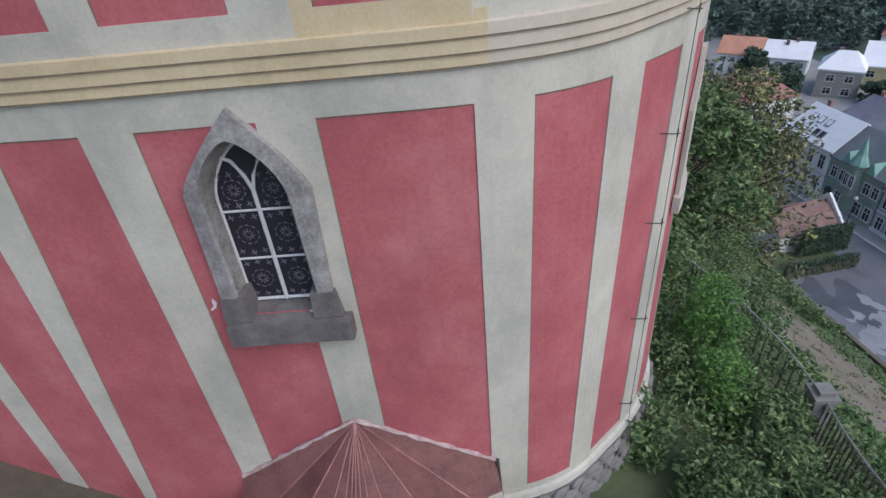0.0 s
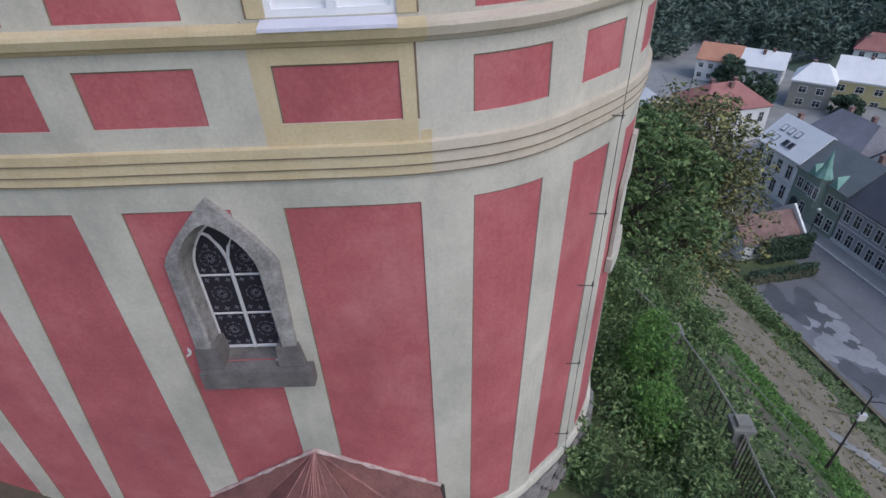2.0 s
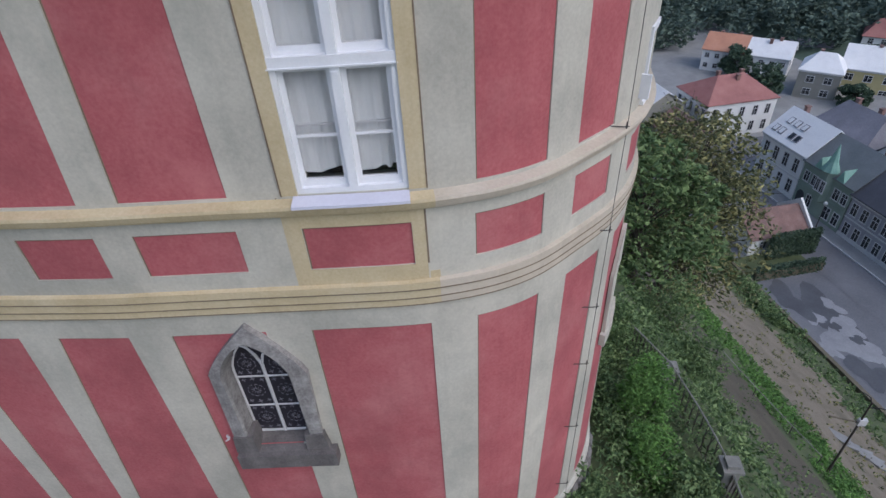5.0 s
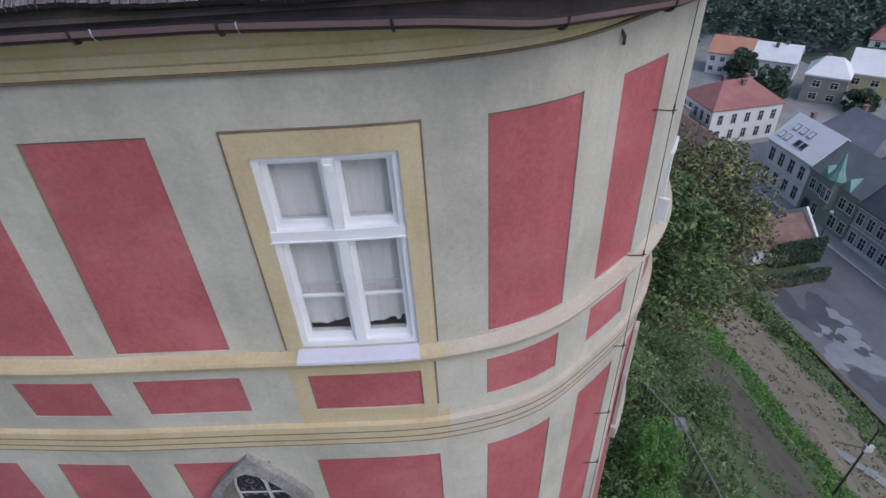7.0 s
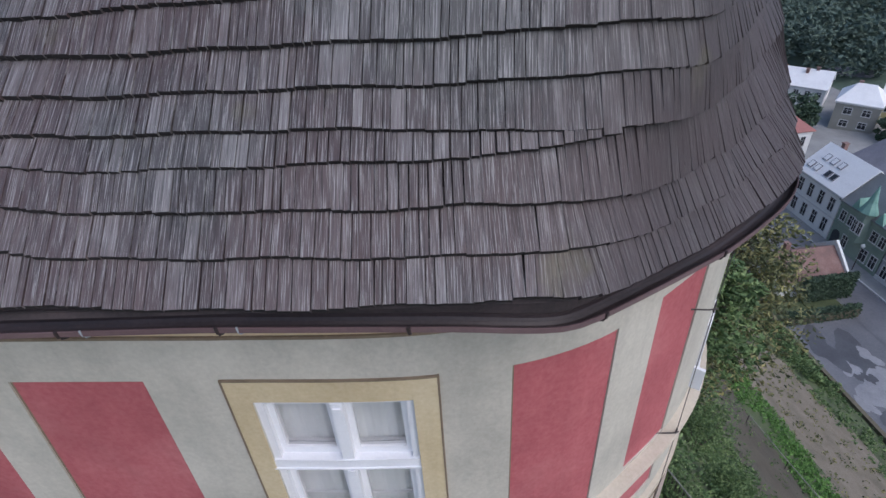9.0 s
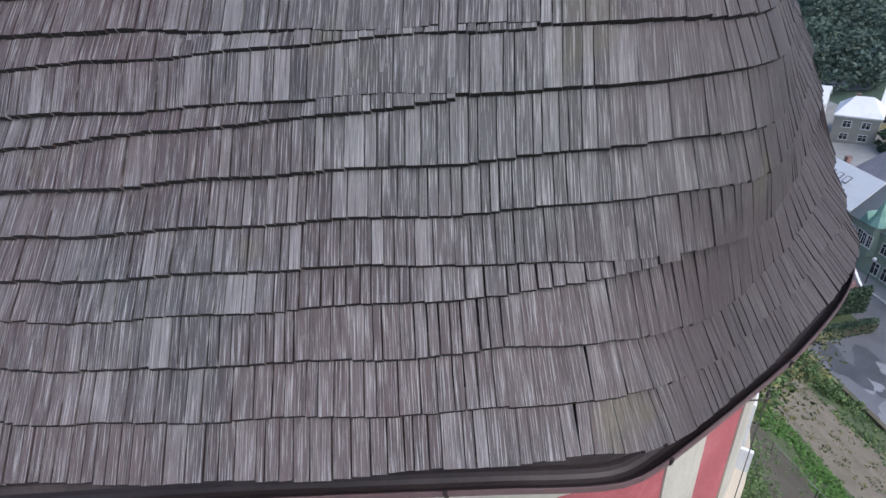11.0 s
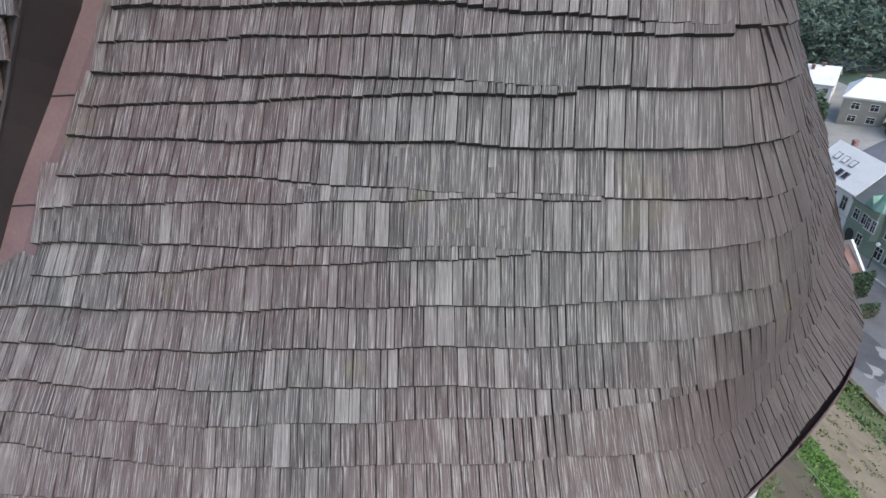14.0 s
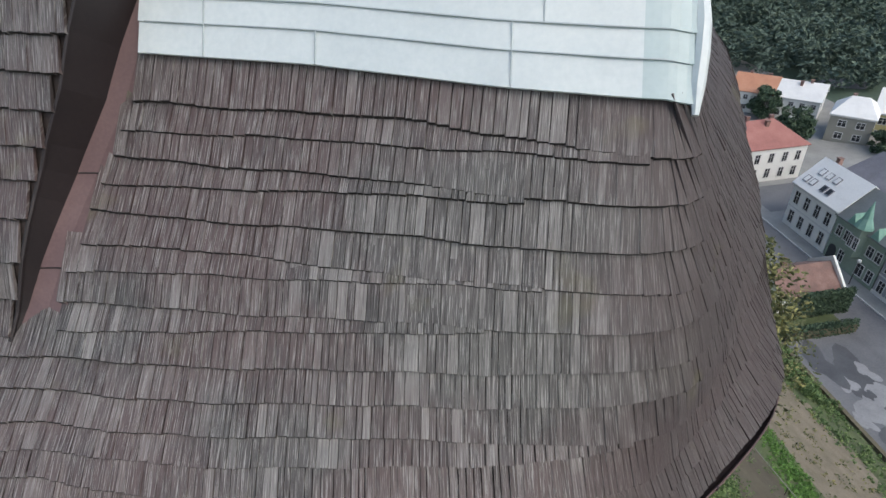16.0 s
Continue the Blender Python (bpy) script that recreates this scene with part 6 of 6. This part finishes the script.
# wooded hill beyond the town
rr = random.Random(90)
V, F = [], []
count = 0
while count < 3600:
    e, g = rr.uniform(60, 380), rr.uniform(112, 470)
    if g < 150 and e < 122:
        continue
    if g < 128 and e < 150:
        continue
    h, r = rr.uniform(6, 13), rr.uniform(2.6, 5.0)
    b = eg(e, g, ground_z(e, g))
    leaves(V, F, rr, b + Vector((0, 0, h * 0.55)), (r, r, h * 0.48), 90, 0.85)
    count += 1
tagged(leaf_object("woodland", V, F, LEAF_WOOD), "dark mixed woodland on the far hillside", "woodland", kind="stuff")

# ---------------------------------------------------------------- fence
fence = tagged(empty("fence"), "old wrought iron fence with pale stone pillars on the slope", "fence")
line = [(7.2, 14.5), (7.8, 10.5), (8.35, 8.9), (8.05, 5.8), (7.6, 4.3), (7.2, 2.6), (6.6, 0.5)]


def on_line(t):
    k = min(int(t), len(line) - 2)
    f = t - k
    e, g = line[k][0] + (line[k + 1][0] - line[k][0]) * f, line[k][1] + (line[k + 1][1] - line[k][1]) * f
    return eg(e, g, ground_z(e, g))


for k in (2, 3, 5):
    p = on_line(k)
    bm = bmesh.new()
    w, h = (0.17, 1.15) if k != 2 else (0.16, 0.95)
    box(bm, (-w, -w, -0.6), (w, w, h)), box(bm, (-w - 0.05, -w - 0.05, h), (w + 0.05, w + 0.05, h + 0.10)), box(bm, (-w * 0.8, -w * 0.8, h + 0.10), (w * 0.8, w * 0.8, h + 0.2))
    bmesh.ops.transform(bm, matrix=Matrix.Translation(p), verts=bm.verts[:])
    part("pillar", bm, POST, fence, "pale weathered stone pillar")
for k in range(len(line) - 1):
    n = 13
    for hgt in (0.15, 1.18):
        bm = bmesh.new()
        tube(bm, [on_line(k + j / 8) + Vector((0, 0, hgt)) for j in range(8)] + [on_line(k + 0.999) + Vector((0, 0, hgt))], 0.022 if hgt > 1 else 0.016, 5)
        part("rail", bm, POST if hgt > 1 else IRON, fence)
    for j in range(n):
        p, q = on_line(k + (j + 0.5) / n), on_line(k + (j + 0.9) / n)
        bm = bmesh.new()
        tube(bm, [p + Vector((0, 0, 0.05)), p.lerp(q, 0.5) + Vector((0, 0, 0.55)), p + Vector((0, 0, 1.2))], 0.012, 4)
        tube(bm, [q + Vector((0, 0, 0.15)), p + Vector((0, 0, 0.6)), q + Vector((0, 0, 1.1))], 0.009, 4)
        part("picket", bm, IRON, fence)

# handrail and sleepers on the terrace
rail = tagged(empty("handrail"), "thin pale handrail down the terraced slope", "rail")
pr = [(24.8, 24.5), (26.2, 21.5), (27.2, 18.6), (27.8, 16.4)]
bm = bmesh.new()
tube(bm, [eg(e, g, ground_z(e, g) + 0.9) for e, g in pr], 0.035, 5)
part("rail", bm, POST, rail)
for e, g in pr:
    bm = bmesh.new()
    tube(bm, [eg(e, g, ground_z(e, g) - 0.2), eg(e, g, ground_z(e, g) + 0.9)], 0.035, 5)
    part("post", bm, IRON, rail)

# broken paving by the lamp
for k in range(9):
    bm = bmesh.new()
    e, g = 35.4 + k * 0.42, 20.9 - k * 0.25 + 0.4 * (k % 2)
    box(bm, (-0.8, -0.28, -0.1), (0.8, 0.28, 0.12), Matrix.Translation(eg(e, g, ground_z(e, g) + 0.1)) @ Matrix.Rotation(0.2 * (k % 3) - 0.9, 4, 'Z'))
    tagged(link("stone_slab", bm, PAVING), "pale broken stone slab on the terrace", "slab", "slabs on the terrace")

# ---------------------------------------------------------------- lamp post
lb = eg(28.1, 15.8, ground_z(28.1, 15.8))
lamp = tagged(empty("lamp_post", lb), "dark street lamp post with a pale boxy head", "street lamp")
bm = bmesh.new()
tube(bm, [(0, 0, -0.5), (0, 0, 0.9), (0, 0, 1.0), (0, 0, 7.3)], [0.11, 0.10, 0.075, 0.05], 8)
part("pole", bm, IRON, lamp)
bm = bmesh.new()
tube(bm, [(0, 0, 7.2), (-0.15, 0.1, 7.6), (-0.5, 0.35, 7.75)], 0.035, 6), tube(bm, [(0, 0, 6.8), (0.4, -0.25, 7.1), (0.75, -0.4, 7.1)], 0.035, 6)
part("arm", bm, IRON, lamp)
bm = bmesh.new()
box(bm, (-0.32, -0.2, -0.12), (0.32, 0.2, 0.12), Matrix.Translation((0.95, -0.45, 7.05)) @ Matrix.Rotation(0.4, 4, 'Y'))
part("lamp_head", bm, H_TRIM, lamp, "pale lamp head")
bm = bmesh.new()
tube(bm, [(0, 0, 5.4), (-1.6, 0.3, 5.5)], 0.06, 6)
part("crossarm", bm, SOIL, lamp, "pale wooden crossarm")
bm = bmesh.new()
box(bm, (-0.12, -0.12, 5.2), (0.35, 0.12, 5.7))
part("junction_box", bm, H_TRIM, lamp)

# street lanterns by the houses
for e, g in ((70.9, 61.5), (70.9, 44.0)):
    ob = tagged(empty("street_lamp", eg(e, g, STREET)), "slim street lamp with a white globe", "street lamp", "street lamps")
    bm = bmesh.new()
    tube(bm, [(0, 0, 0), (0, 0, 4.4)], [0.09, 0.05], 6)
    part("pole", bm, IRON, ob)
    bm = bmesh.new()
    bmesh.ops.create_icosphere(bm, subdivisions=2, radius=0.32, matrix=Matrix.Translation((0, 0, 4.65)))
    part("globe", bm, H_TRIM, ob, "white globe", True)


# ---------------------------------------------------------------- parked cars
def car(label, e, g, turn, paint):
    ob = tagged(empty("car"), label, "car", "parked cars")
    ob.matrix_basis = Matrix.Translation(eg(e, g, STREET + 0.13)) @ Matrix.Rotation(turn, 4, 'Z')
    bm = bmesh.new()
    prof = [(-2.1, 0.3), (-2.1, 0.75), (-1.9, 0.9), (-1.0, 0.98), (-0.45, 1.42), (0.9, 1.45), (1.6, 1.0), (2.05, 0.92), (2.1, 0.3)]
    L = [[bm.verts.new((x, y * (0.86 if z > 1.2 else 1.0), z)) for x, z in prof] for y in (-0.85, 0.85)]
    bm.faces.new(L[0]), bm.faces.new(L[1])
    for k in range(len(prof)):
        bm.faces.new((L[0][k], L[0][(k + 1) % len(prof)], L[1][(k + 1) % len(prof)], L[1][k]))
    body = part("body", bm, paint, ob)
    for y in (-0.80, 0.80):
        bm = bmesh.new()
        bm.faces.new([bm.verts.new((x, y * (1.0 + 0.06), z)) for x, z in ((-0.8, 1.0), (-0.4, 1.36), (0.8, 1.38), (1.35, 1.02))])
        part("side_window", bm, H_GLASS, ob)
    for x0, x1 in ((-1.0, -0.5), (0.95, 1.55)):
        bm = bmesh.new()
        z0_, z1_ = (1.0, 1.4) if x0 < 0 else (1.44, 1.05)
        bm.faces.new([bm.verts.new(v) for v in ((x0, -0.68, z0_ + 0.02), (x0, 0.68, z0_ + 0.02), (x1, 0.62, z1_ + 0.02), (x1, -0.62, z1_ + 0.02))])
        part("windscreen", bm, H_GLASS, ob)
    for x in (-1.3, 1.3):
        for y in (-0.8, 0.8):
            bm = bmesh.new()
            tube(bm, [(x, y - 0.1, 0.32), (x, y + 0.1, 0.32)], 0.32, 12)
            part("wheel", bm, RUBBER, ob)


car("dark blue hatchback parked in the side street", 88.0, 91.0, 0.6, CARPAINT)
car("pale car parked behind the houses", 101.0, 92.0, 0.2, CARWHITE)
